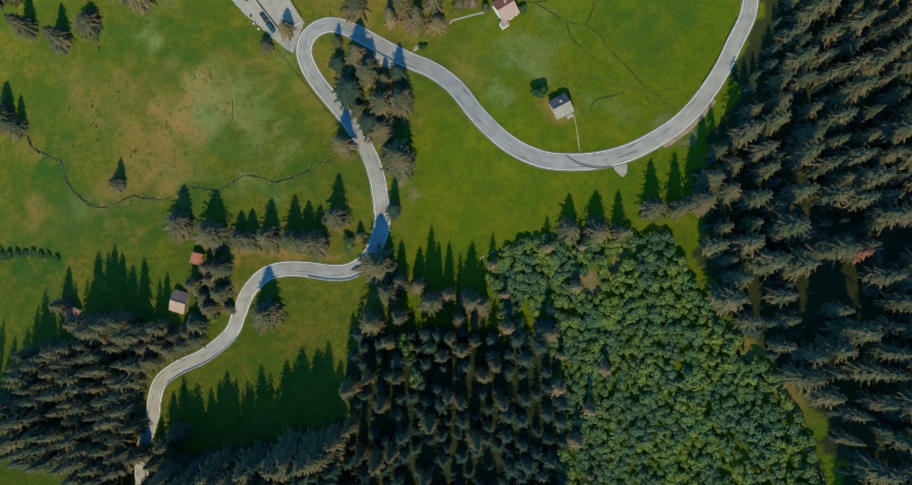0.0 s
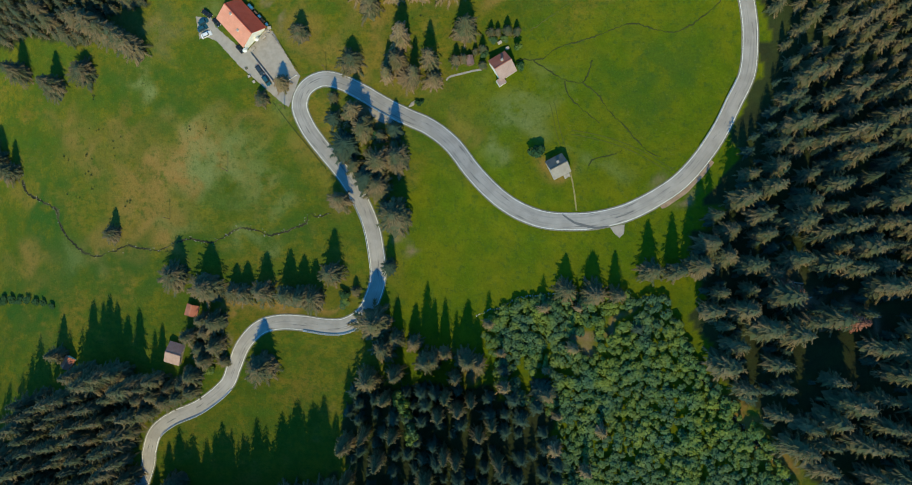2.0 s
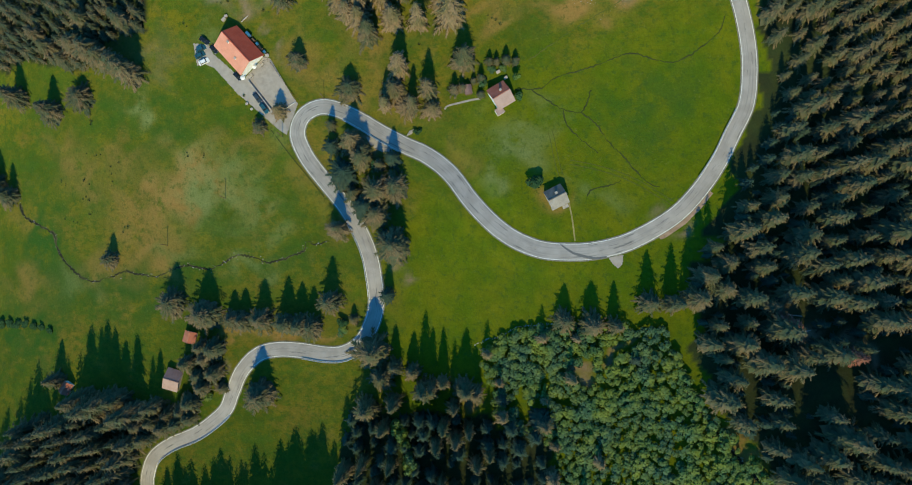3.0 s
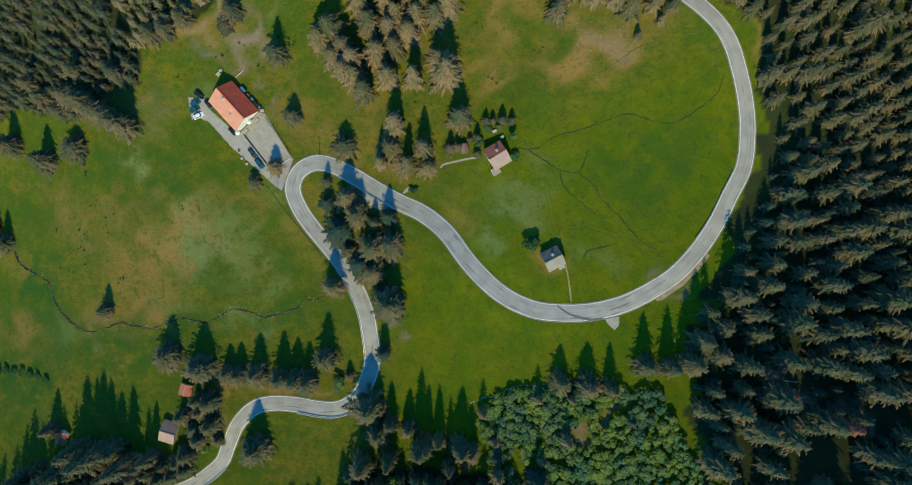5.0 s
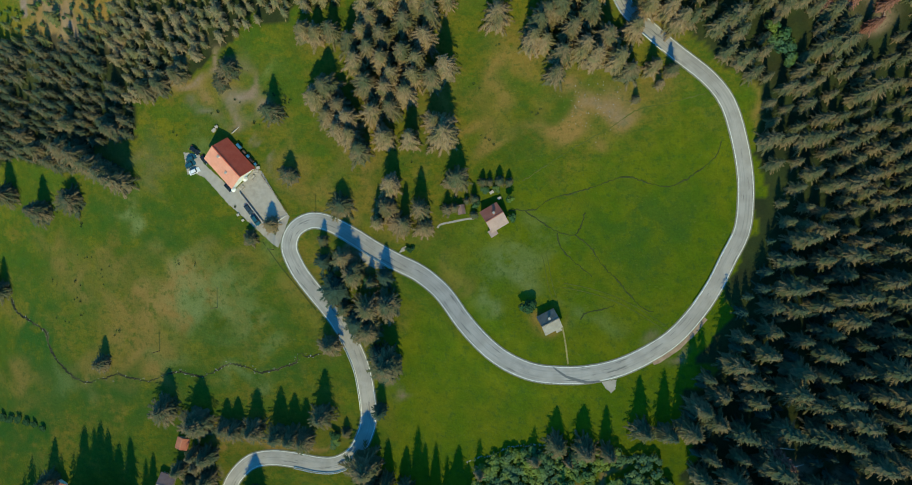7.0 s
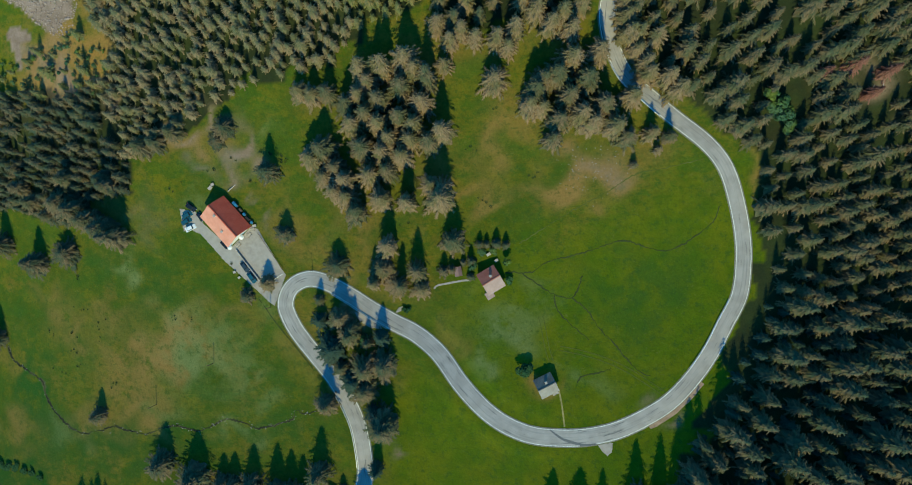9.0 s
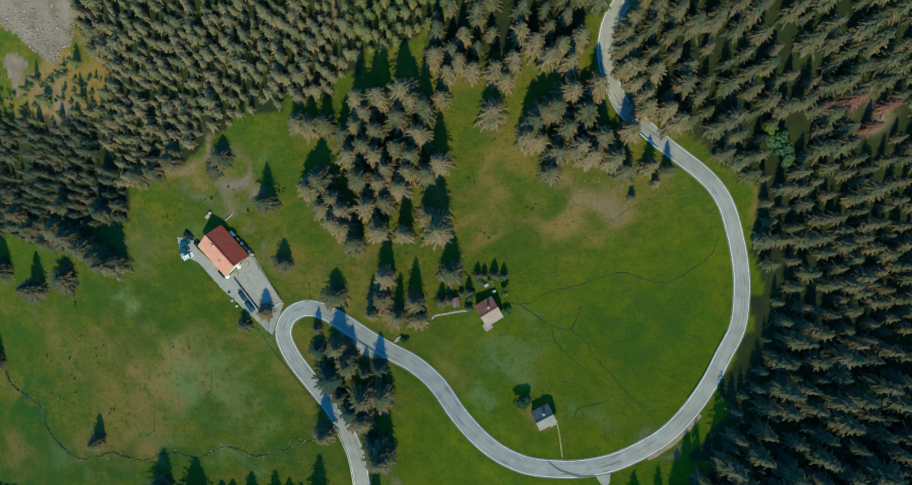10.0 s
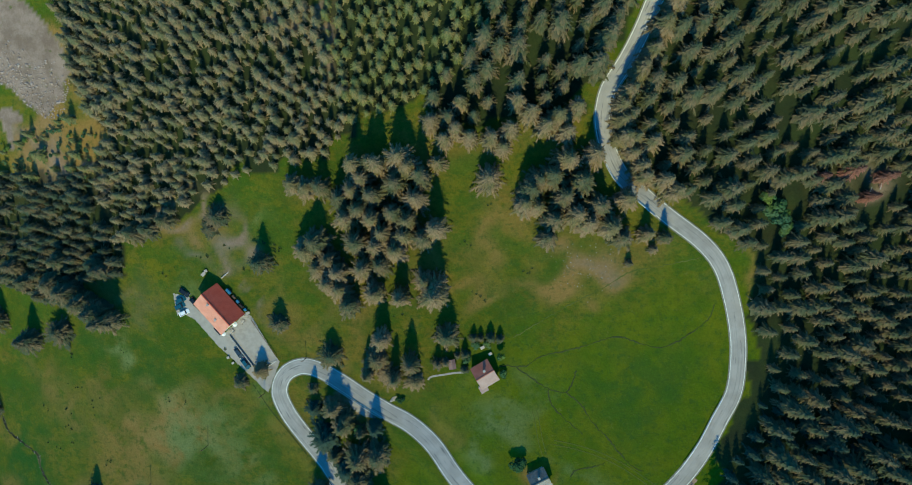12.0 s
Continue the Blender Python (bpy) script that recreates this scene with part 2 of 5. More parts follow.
def add_box(bm, size, at, turn=0.0, bevel=0.0, taper=1.0):
    """A box on its own base: size, base centre, turn about z, rounded edges, and how far its top narrows."""
    got = bmesh.ops.create_cube(bm, size=1)["verts"]
    for v in got:
        k = taper if v.co.z > 0 else 1.0
        v.co = Vector((v.co.x * size[0] * k, v.co.y * size[1] * k, (v.co.z + 0.5) * size[2]))
    if bevel:
        edges = {e for v in got for e in v.link_edges}
        got = bmesh.ops.bevel(bm, geom=list(edges), offset=bevel, segments=2, affect="EDGES")["verts"]
    bmesh.ops.transform(bm, matrix=pose(*at, 0, 0, turn), verts=list(got))
    return bm


def box(size, at, turn=0.0, bevel=0.0, taper=1.0):
    return add_box(bmesh.new(), size, at, turn, bevel, taper)


def smooth_line(points, step):
    """A smooth curve through points, sampled evenly."""
    p = np.array(points, float)
    q = np.vstack([2 * p[0] - p[1], p, 2 * p[-1] - p[-2]])
    t = np.linspace(0, 1, 24, endpoint=False)[:, None]
    out = []
    for a, b, c, d in zip(q[:-3], q[1:-2], q[2:-1], q[3:]):
        out.append(0.5 * (2 * b + (c - a) * t + (2 * a - 5 * b + 4 * c - d) * t**2 + (3 * b - a - 3 * c + d) * t**3))
    out = np.vstack(out + [p[-1:]])
    run = np.r_[0, np.cumsum(np.hypot(*np.diff(out, axis=0).T))]
    s = np.arange(0, run[-1], step)
    return np.stack([np.interp(s, run, out[:, 0]), np.interp(s, run, out[:, 1])], 1)


def inside(x, y, ring):
    """Which points lie in a closed ring."""
    hit = np.zeros(np.shape(x), bool)
    for (ax, ay), (bx, by) in zip(ring, ring[1:] + ring[:1]):
        if ay != by:
            hit ^= ((ay > y) != (by > y)) & (x < (bx - ax) * (y - ay) / (by - ay) + ax)
    return hit


def away(x, y, line):
    """Distance to a polyline, and how far along it the nearest place is (in samples)."""
    best, where = np.full(np.shape(x), 1e9), np.zeros(np.shape(x))
    for i, ((ax, ay), (bx, by)) in enumerate(zip(line[:-1], line[1:])):
        dx, dy = bx - ax, by - ay
        t = np.clip(((x - ax) * dx + (y - ay) * dy) / (dx * dx + dy * dy), 0, 1)
        d = np.hypot(x - ax - t * dx, y - ay - t * dy)
        near = d < best
        best, where = np.where(near, d, best), np.where(near, i + t, where)
    return best, where


# ---- the lie of the land ----
SLOPE = [-9.84, 14.88, 2.72, 3.06, -1.32, 17.99, -3.64, 2.87, 2.64, -2.55, -3.82, 5.72, 1.45, -1.09, -1.26]


def hill(x, y):
    u, v = (np.clip(x, -230, 200) + 30) / 100, (np.clip(y, -110, 262) - 90) / 100
    z = sum(c * u**i * v**j for c, (i, j) in zip(SLOPE, [(i, j) for i in range(5) for j in range(5 - i)]))
    z = z + 11 * np.exp(-(((x + 20) / 64) ** 2) - ((y + 62) / 38) ** 2)
    z = z + 5.5 * np.exp(-((x - 18) ** 2 + (y - 66) ** 2) / 800)
    return z


ROAD_LOW = [(-126, -112), (-130, -84), (-130.2, -64), (-124.7, -46.5), (-123.8, -40.5), (-120.8, -32.5), (-113.3, -26.7), (-101.3, -21.3), (-90.2, -12.6), (-86.3, -4.7), (-82.2, 3.9), (-75.3, 10.7), (-66.8, 12.9), (-57.4, 12.6), (-48, 11.4), (-40.6, 12), (-33.7, 16.3), (-29.3, 24.6), (-27.9, 31.7), (-28.5, 39.4), (-30.5, 49.6), (-34.5, 59), (-38.2, 65.2)]
ROAD_MID = [(-41.4, 69.7), (-50.8, 81), (-55.3, 87.7), (-57.7, 94.7), (-55.3, 101), (-49.1, 104.2), (-41.9, 102.9), (-33, 98.3), (-25.8, 93.8), (-17, 89), (-8.3, 84.7), (-0.2, 78), (6.5, 69), (11.7, 63), (17.5, 57.6), (24.1, 53.4), (32.3, 50.4), (41.6, 49.6), (50.7, 50.1), (60.7, 52.5), (70.6, 57.3), (79.5, 63.4), (87.1, 71.8), (93.2, 80.9), (97.7, 90.1)]
ROAD_HIGH = [(102.4, 100.2), (103.5, 111.1), (102.8, 121.1), (100, 132.9), (95.8, 143.5), (89, 151.4), (77.1, 160), (69.1, 166.2), (61.1, 172.6), (56.1, 180.8), (53.7, 188), (53.3, 192.4), (54.5, 199.2), (59.1, 207.3), (62.6, 215.1), (65.1, 222.6), (71, 240), (74, 262), (74, 300)]
BROOK = [(-187.6, 72.9), (-184.9, 67.4), (-176.3, 63.2), (-168.1, 59), (-165.7, 52.5), (-160.6, 46.1), (-149.7, 39.4), (-140.2, 40.8), (-131.9, 43.1), (-123.9, 41.5), (-116.8, 41.3), (-110.8, 43.9), (-104.4, 45.3), (-95.7, 44), (-88.2, 46.5), (-82.6, 49.4), (-76.2, 48.3), (-69.1, 46.7), (-60.9, 48.9), (-55.7, 51.3), (-55, 54.2), (-50.4, 53), (-45.8, 54.9)]
DITCH1 = [(22.6, 107.5), (31.7, 107.6), (36.7, 111), (45.6, 113.4), (53.5, 115.9), (62.3, 118.8), (70.2, 116.7), (77, 115.3), (82.8, 117.7), (89.5, 122.5), (93.2, 126.4), (94, 130.7)]
DITCH2 = [(28.7, 107), (34.7, 102.9), (39.8, 99.9), (45.8, 98.8), (47.8, 101.9), (49.3, 106.5)]
DITCH3 = [(45.8, 98.8), (50.9, 94.8), (55.9, 87.7), (60.9, 82.7), (64.9, 77.7), (69.4, 73.3), (72.7, 72.1)]
DITCH4 = [(39.8, 99.5), (40.8, 94.8), (44.9, 90.1), (51.9, 84.3)]
DITCH5 = [(48, 69), (49.6, 71.5), (54, 72.5), (60, 74.6)]
FIELD_EDGE = [(27.4, 117.5), (42.6, 127.3), (57.8, 136), (66.2, 141.3), (74.7, 143), (88.7, 146.3)]
SEAM = [(38.8, 52.4), (40.6, 51), (43.3, 49.3), (46.7, 48.2), (50.7, 47.4), (55.2, 48)]
PATH_HUT = [(41.6, 66.9), (42.8, 61.2), (44, 53.1)]
TRACK = [(38.9, 76.5), (37.4, 81.5), (35.8, 89.7), (34.8, 92.7)]
TRACK2 = [(41.9, 81.2), (50, 79.6), (58, 77.2), (65.9, 73.6), (73.7, 68.7), (77.6, 66.1)]
LOT_RING = [(-98.9, 130.1), (-92.4, 129), (-90.9, 125.8), (-78.9, 115.2), (-70.1, 123.7), (-67.8, 122.4), (-58.9, 107.4), (-57.4, 105.8), (-61.7, 94.1), (-64.5, 95.8), (-71.2, 101.7), (-76.2, 106.1), (-81.4, 110.5), (-90.5, 120.4), (-94.4, 122.2), (-97.6, 121.7)]
PAD = [(55.3, 47.6), (60.5, 48.5), (60.2, 44.2), (58.8, 42), (56.9, 44.1)]
SCREE = [(-169.9, 245.3), (-151, 236), (-143.2, 229.6), (-136.8, 221.3), (-133.9, 211.1), (-138.6, 197), (-145.4, 194.1), (-151.4, 197.5), (-160.6, 206.2), (-175.8, 213.3)]
SCREE2 = [(-167.2, 200.3), (-159.4, 197.8), (-159.5, 189.3), (-167.3, 185.3)]
EAST = [(107, 148), (107, 131), (109, 115), (107.5, 106), (103, 91), (97, 76), (95.5, 66), (90, 54), (83, 40), (85, 24), (83, 14), (91, -4), (106, -22), (116, -40), (119, -56), (120, -68), (165, -84), (176, 40), (176, 150), (168, 258), (76, 258), (71, 231), (69, 222), (66, 212), (61, 202), (59, 192), (61, 184), (70, 174), (84, 164), (94, 155)]
NORTHWEST = [(-205, 129), (-178, 131), (-162, 128), (-148, 124), (-136, 134), (-119, 137), (-118, 148), (-89, 165), (-66, 175), (-37, 180), (-29, 191), (-35, 211), (-41, 229), (-40, 240), (-145, 247), (-134, 223), (-133, 207), (-120, 188), (-131, 174), (-155, 174), (-192, 175)]
SCRUB = [(-136, 195), (-120, 186), (-131, 174), (-156, 172), (-192, 173), (-189, 186), (-161, 187), (-152, 192)]
YOUNG = [(-35, 211), (-29, 191), (-5, 198), (5, 204), (17, 214), (18, 235), (-39, 240)]
NORTH = [(18, 235), (18, 221), (9, 211), (-1, 201), (-1, 192), (10, 190), (25, 192), (34, 189), (44, 192), (48, 199), (52, 208), (58, 217), (60, 224), (62, 232)]
SOUTHWEST = [(-212, -45), (-189, -38), (-179, -22), (-162, -17), (-135, -17), (-119, -20), (-130, -29), (-132, -58), (-133, -93), (-150, -92), (-153, -68), (-176, -63), (-208, -59)]
SOUTH = [(-116, -67), (-87, -68), (-74, -62), (-51, -58), (-42, -44), (-39, -27), (-39, -9), (-18, -11), (12, -11), (35, -17), (38, -38), (39, -71), (-125, -80)]
SOUTH_BACK = [(-122, -80), (-73, -79), (38, -71), (41, -135), (-125, -143)]
MIXED = [(12, 15), (24, 21), (37, 24), (57, 24), (60, 16), (47, 10), (43, -8), (53, -25), (45, -42), (52, -65), (49, -87), (35, -90), (33, -17), (14, -9)]
THICKET = [(12, 15), (24, 21), (37, 23), (62, 23), (74, 23), (79, 10), (88, -8), (103, -24), (112, -46), (114, -69), (39, -84), (37, -19), (16, -9)]
PALE = [(-97, 73, 12.4, 11.3, 0.9), (-82, 81, 6.6, 6.6, 0.5), (-99, 89, 8.9, 5.6, 0.5), (-73, 65, 8.9, 8.9, 0.6), (-124, 111, 5.7, 5.7, 0.5), (-78, 45, 9, 3.4, 0.6), (18, 87, 6.1, 8.2, 0.8), (14, 77, 3.1, 5.1, 0.7), (28, 89, 8.1, 8.1, 0.6), (37, 99, 6.1, 6.1, 0.3), (50, 70, 8.1, 4, 0.5), (-91, 131, 5.4, 5.4, 0.5), (-125, 109, 4.5, 4.5, 0.6), (-65, 155, 5.2, 6.3, 0.6), (-156, 37, 9.7, 4.8, 0.4), (-107, 49, 9.2, 3.4, 0.4), (-65, 95, 4.3, 6.5, 0.4)]
# patches where the meadow grass is a darker green
DARK_GREEN = [(-189, 20, 19, 3.5, 1.3), (-181, 13, 15, 15, 0.8), (-142, 40, 16.7, 4.8, 0.6), (-102, 42, 13.8, 3.4, 0.5), (-151, 81, 28.5, 11.9, 0.6), (-69, 22, 13.6, 6.8, 0.5), (79, 108, 15.9, 9.9, 0.4), (5, 82, 10.3, 6.2, 0.4), (-145, 35, 47.9, 13.2, 0.9), (-61, 46, 24.4, 5.6, 0.7), (-175, 61, 9.9, 12.4, 0.8), (-176, 55, 8, 7, 1.2), (-168, 47, 7, 7, 1.3), (-157, 41, 8, 4, 1), (-132, 108, 16, 9, 0.7), (-108, 104, 9, 12, 0.7), (-118, 96, 8, 6, 0.6), (66, 96, 14, 16, 0.6)]
DIRT = [(64, 18.5, 2.5, 1.6, 0.9), (59.4, 15.2, 2.8, 1.8, 1), (54.6, 11.8, 2.8, 1.8, 1), (47.7, 9.8, 2.6, 1.8, 1), (45.4, 5.7, 1.8, 2.6, 1), (7.8, -5.5, 3, 2, 0.9), (53, 143, 7, 4, 0.7), (-66.4, 129.6, 1.2, 3, 0.6), (-64, 125.5, 1.2, 3, 0.6), (-61, 121, 1.2, 3, 0.5), (-97, 155, 5, 2, 1), (-85, 161, 2.4, 3.4, 1), (-36, 219, 2.4, 9, 1), (-52, 222, 2.4, 6, 0.9), (-71, 148, 2.5, 6.3, 0.8), (-74, 152, 4.2, 4.2, 0.6), (-93, 158, 3, 2.1, 1), (-84, 164, 2.1, 4.2, 0.9), (-16, 40, 1.7, 2.2, 0.9), (80, 58, 5, 2.4, 0.9), (-124, -29, 2.4, 3.4, 1), (-88, 5, 1.9, 1.9, 1), (142, 170, 5.6, 5.6, 1), (123, 175, 3.7, 2.2, 0.8), (113, 26, 4.2, 3.9, 1), (133, 17, 2.8, 2.8, 0.8), (-37, 217, 2.3, 11.6, 0.9), (-51, 223, 2.3, 5.9, 0.7), (-118, 127, 13.3, 6.7, 0.3), (-126, 173, 2.6, 2.6, 1), (-25, 47, 1.3, 4.3, 0.8), (-30, 91, 3, 2.1, 1), (-73, 154, 1.7, 7.4, 0.9), (-80, 143, 4.7, 2.6, 0.8)]
STONY = [(-146, 182, 5.5, 8.8, 0.7), (-128, 174, 2.2, 3, 0.9), (-74, 147, 5.3, 5.3, 0.6), (-90, 146, 2.6, 3.2, 0.5), (-24, 87, 2.1, 1.7, 1), (-156, 187, 6.6, 4.4, 0.6)]
MEADOW_TREES = [(-109.3, 30.9, 15.9, 6.3), (-95.3, 26, 18.3, 6.7), (-84.5, 24.4, 11.7, 4.5), (-80.1, 23.8, 13.1, 4.5), (-72.4, 24.5, 16.2, 4.8), (-62.6, 22.9, 18.6, 4.7), (-57, 22.4, 17.1, 4.6), (-52.3, 21.9, 15.7, 4.7), (-45.3, 31.6, 17.9, 4.8), (-36.4, 25.2, 6, 2.2), (-73.5, -4.5, 18.6, 6.1), (-137.6, 48.1, 10.9, 3.4), (-56.6, 120.4, 9.7, 3.6), (-37.3, 109.3, 10.6, 5), (-62.3, 142.6, 15.5, 4.4), (-78.7, 158.3, 9, 4.5), (-82.1, 154.2, 4.7, 3.5), (-182.8, 116.5, 19, 5.5), (-164.5, 108.7, 16.4, 5.5), (-149.1, 113.2, 9.5, 6.5)]
ISLAND_TREES = [(-44.3, 96.7, 7, 2.1), (-43.8, 89, 7.7, 3.4), (-36.4, 90.5, 15, 4.3), (-32, 86.6, 11.9, 3.8), (-39.6, 78.6, 13.1, 5.6), (-32.7, 84.1, 14, 4.6), (-26.4, 81.7, 10.7, 3), (-21.1, 83.7, 10.9, 3.4), (-27.3, 72.1, 14.9, 5.6), (-20.3, 73.2, 12.6, 5.6), (-31.5, 66.8, 10.9, 5.8), (-27.5, 63.4, 11.3, 5.6), (-20.4, 51.7, 20.8, 6.9), (-24.2, 55.4, 9.7, 3.7), (-41.9, 58.3, 14.8, 4), (-36.3, 71.6, 9, 3.7), (-23.2, 34.1, 15.1, 3.1)]
ISLAND_TREES2 = [(-18.7, 116.1, 17.8, 4.1), (-20.6, 108.5, 9.5, 4.4), (-23.9, 103, 14.7, 2.8), (-14.2, 102.1, 15.9, 3.3), (-16.4, 102.6, 4.4, 4.9), (-8.3, 107.8, 15.8, 3.9), (-6.8, 101.1, 7, 3.4), (4.2, 117.9, 15.3, 4.8)]
CLUMP_WEST = [(-27.7, 175.3, 23, 4), (-21.9, 176.2, 19.1, 4), (-19.5, 175.4, 25.3, 4.1), (-11.8, 178.2, 22.3, 5.2), (-4.6, 171.6, 25.3, 4), (-11.9, 131.4, 22.7, 4), (0, 132.1, 24.9, 5.1), (-42.1, 149.6, 16.7, 5.8), (-49.8, 169.5, 12, 4), (-45, 168.7, 11.9, 4), (-39.5, 168.4, 15.2, 4), (17.5, 170.9, 15.7, 5.7), (-1.5, 189.7, 14, 4), (4, 190.7, 14, 3.5), (-45.6, 147.2, 15, 4.6), (-25.2, 171.5, 17, 4.6), (-13.7, 169.6, 19, 4.6), (-9.8, 175.1, 18, 4.6), (-28.3, 167.4, 16, 4.6), (-21.2, 165.7, 18, 4.6), (-30.8, 157.9, 17, 4.6), (-21.7, 158.2, 18, 4.6)]
CLUMP_WEST2 = [(-14.4, 159.9, 18, 4.6), (-9.5, 157.4, 18, 4.6), (0.2, 154.7, 21, 4.6), (-4.1, 151.7, 18, 4.6), (-17.9, 153.1, 17, 4.6), (-10.6, 152.4, 17, 4.6), (-27.3, 149.5, 20, 4.6), (-14, 147.3, 16, 4.6), (-20, 148.8, 16, 4.6), (-37.1, 143.8, 14, 4.6), (-33.9, 139.5, 16, 4.6), (-24.6, 141, 17, 4.6), (-18.6, 142.4, 16, 4.6), (-33.5, 133.2, 15, 4.6), (-21.1, 132.6, 16, 4.6), (-29.9, 127.8, 17, 4.6), (0.3, 135.5, 19, 4.6), (-3.1, 137, 17, 4.6), (-32.8, 164.3, 16, 4.6), (-7, 164.5, 17, 4.6), (-40.9, 140.4, 12, 4.6), (-26.1, 161, 21, 4.4), (-37.3, 135.6, 15.7, 4.4)]
CLUMP_EAST = [(31.1, 167.3, 17.6, 4.6), (29.5, 163, 16.6, 4.4), (37.8, 172, 18.7, 4.9), (42.4, 177, 18.7, 4.9), (47.3, 170, 18.7, 4.9), (50.6, 178.8, 16.6, 4.4), (38.9, 158.3, 16.6, 4.4), (46.1, 159.6, 17.6, 4.6), (52.9, 163, 17.6, 4.6), (57.3, 156.2, 17.6, 4.6), (37.5, 152.1, 14.5, 3.8), (61.5, 164.9, 15.6, 4.1), (61.6, 152.4, 14.5, 3.8), (69.1, 153.8, 12.4, 3.2), (75.1, 152.7, 10.4, 2.7), (72.1, 148.7, 7.2, 1.9), (33.5, 170.9, 16.6, 4.4), (49.7, 157.3, 16.6, 4.4), (41.8, 165.3, 17.6, 4.6), (33, 162.2, 14.5, 3.8), (64.7, 144.1, 6.2, 1.7)]
NORTH_ROW = [(10.9, 184.3, 16.6, 3.5), (17.8, 183.9, 17.6, 3.7), (23.7, 186.2, 18.7, 3.9), (29.8, 191, 18.7, 3.9), (34.8, 187.4, 18.7, 3.9), (21.6, 181.1, 15.6, 3.3), (38.4, 190.1, 18.7, 3.9), (2.9, 183.9, 16.6, 3.5), (0.6, 176.6, 14.5, 3.1), (8, 195.1, 14.5, 3.1), (43.9, 192.5, 17.6, 3.7), (6.2, 186.9, 15.6, 3.3), (26.1, 195, 17.6, 3.7), (41.7, 185.2, 17.6, 3.7), (62.4, 184, 17.6, 3.7), (67.7, 182.2, 17.6, 3.7), (66.7, 172, 16.6, 3.5), (72.7, 171.3, 18.7, 3.9), (76.2, 167.5, 17.6, 3.7), (58.3, 183.7, 12.4, 2.6), (64, 179.4, 6.2, 1.3)]
SOUTH_EDGE = [(40, 25.5, 12.9, 4.2), (49.5, 24.2, 14.6, 4.9), (57.1, 23.9, 14.6, 3.4), (68.2, 32, 15.5, 4.4), (75.7, 31.7, 17.5, 3.5), (82.3, 33.7, 20, 5), (85.9, 41, 19.3, 4.1), (92.3, 45.1, 15, 4.3), (90.6, 36.4, 17, 4.7)]
SOUTH_ROW = [(-28.6, 12.9, 21.2, 7), (-20.7, 7.2, 16.2, 3.8), (-14, 5.9, 15.3, 3.5), (-9.6, -0.7, 29.5, 4.8), (-2.6, 2.2, 20.7, 2.9), (5.2, 0.3, 22.8, 4.8), (9, -1.4, 17.4, 3.9), (-25.7, 3.7, 16.6, 4.9), (-31, -8.1, 27, 5), (-20.8, -5.1, 26.3, 3.4), (-24.2, -15, 29.5, 2.9), (-7.4, 0.1, 23, 4.2), (-2, -12.6, 29, 2.9), (1.3, -6.1, 24.5, 3.4), (2.4, -17.2, 28.8, 3.5), (6.7, -13.8, 27.7, 2.6), (-32.2, -27.3, 32.4, 2.6)]
NW_EDGE = [(-125.9, 138.3, 17.1, 3.8), (-123.8, 119.2, 24, 4.8), (-128.9, 122.2, 22, 5.5), (-135.4, 125.4, 18.2, 5.7), (-142, 129.5, 17.6, 6.1), (-148.8, 132.1, 15, 6), (-155.3, 127.4, 13, 4), (-144.8, 141.4, 15, 4.4), (-128.1, 140, 15, 4.2), (-111.4, 152.3, 14, 4), (-106, 153.7, 13, 3.8), (-98.5, 157.1, 13, 3.8), (-168.6, 138.7, 14, 4.2), (-162.4, 133, 14, 4.2)]
HUT_TREES = [(-124, -18, 16, 4.5), (-119, -17, 14, 4), (-114, -19, 15, 4), (-109, -17, 13, 3.8), (-104, -15, 11, 3.4), (-122, -23, 16, 4.4), (-129, -17, 17, 4.5), (-163.2, -1.4, 15, 3.9), (-148.7, -9, 27.9, 6.1), (-143.8, -11.2, 29.9, 4.9), (-141.2, -11.7, 32.7, 5.7), (-137.5, -8.5, 27.8, 5.1), (-133.2, -8.1, 22.6, 4.8), (-126.6, -13.3, 30, 6.3), (-117.5, -10.5, 22.1, 4.1), (-120.9, -13.3, 22.1, 3.6), (-150.4, -11.5, 17.8, 4.8), (-170.1, -18.9, 9.4, 3.5), (-184.8, -33.6, 5.5, 2.4), (-97.2, 13.2, 14.4, 3.6), (-92.3, 12.9, 14.2, 4.9), (-103.7, 7, 12.5, 3.9), (-92.5, 3.5, 13.1, 4.4), (-97.7, -2.3, 11.8, 3.9), (-102.8, -8.6, 13.1, 3.9), (-96.5, 8.5, 11, 4.2), (-90, -2.5, 6, 3), (-99, 2, 10, 4), (-107, -12.5, 11, 3.6), (-113, -14, 10, 3.6)]
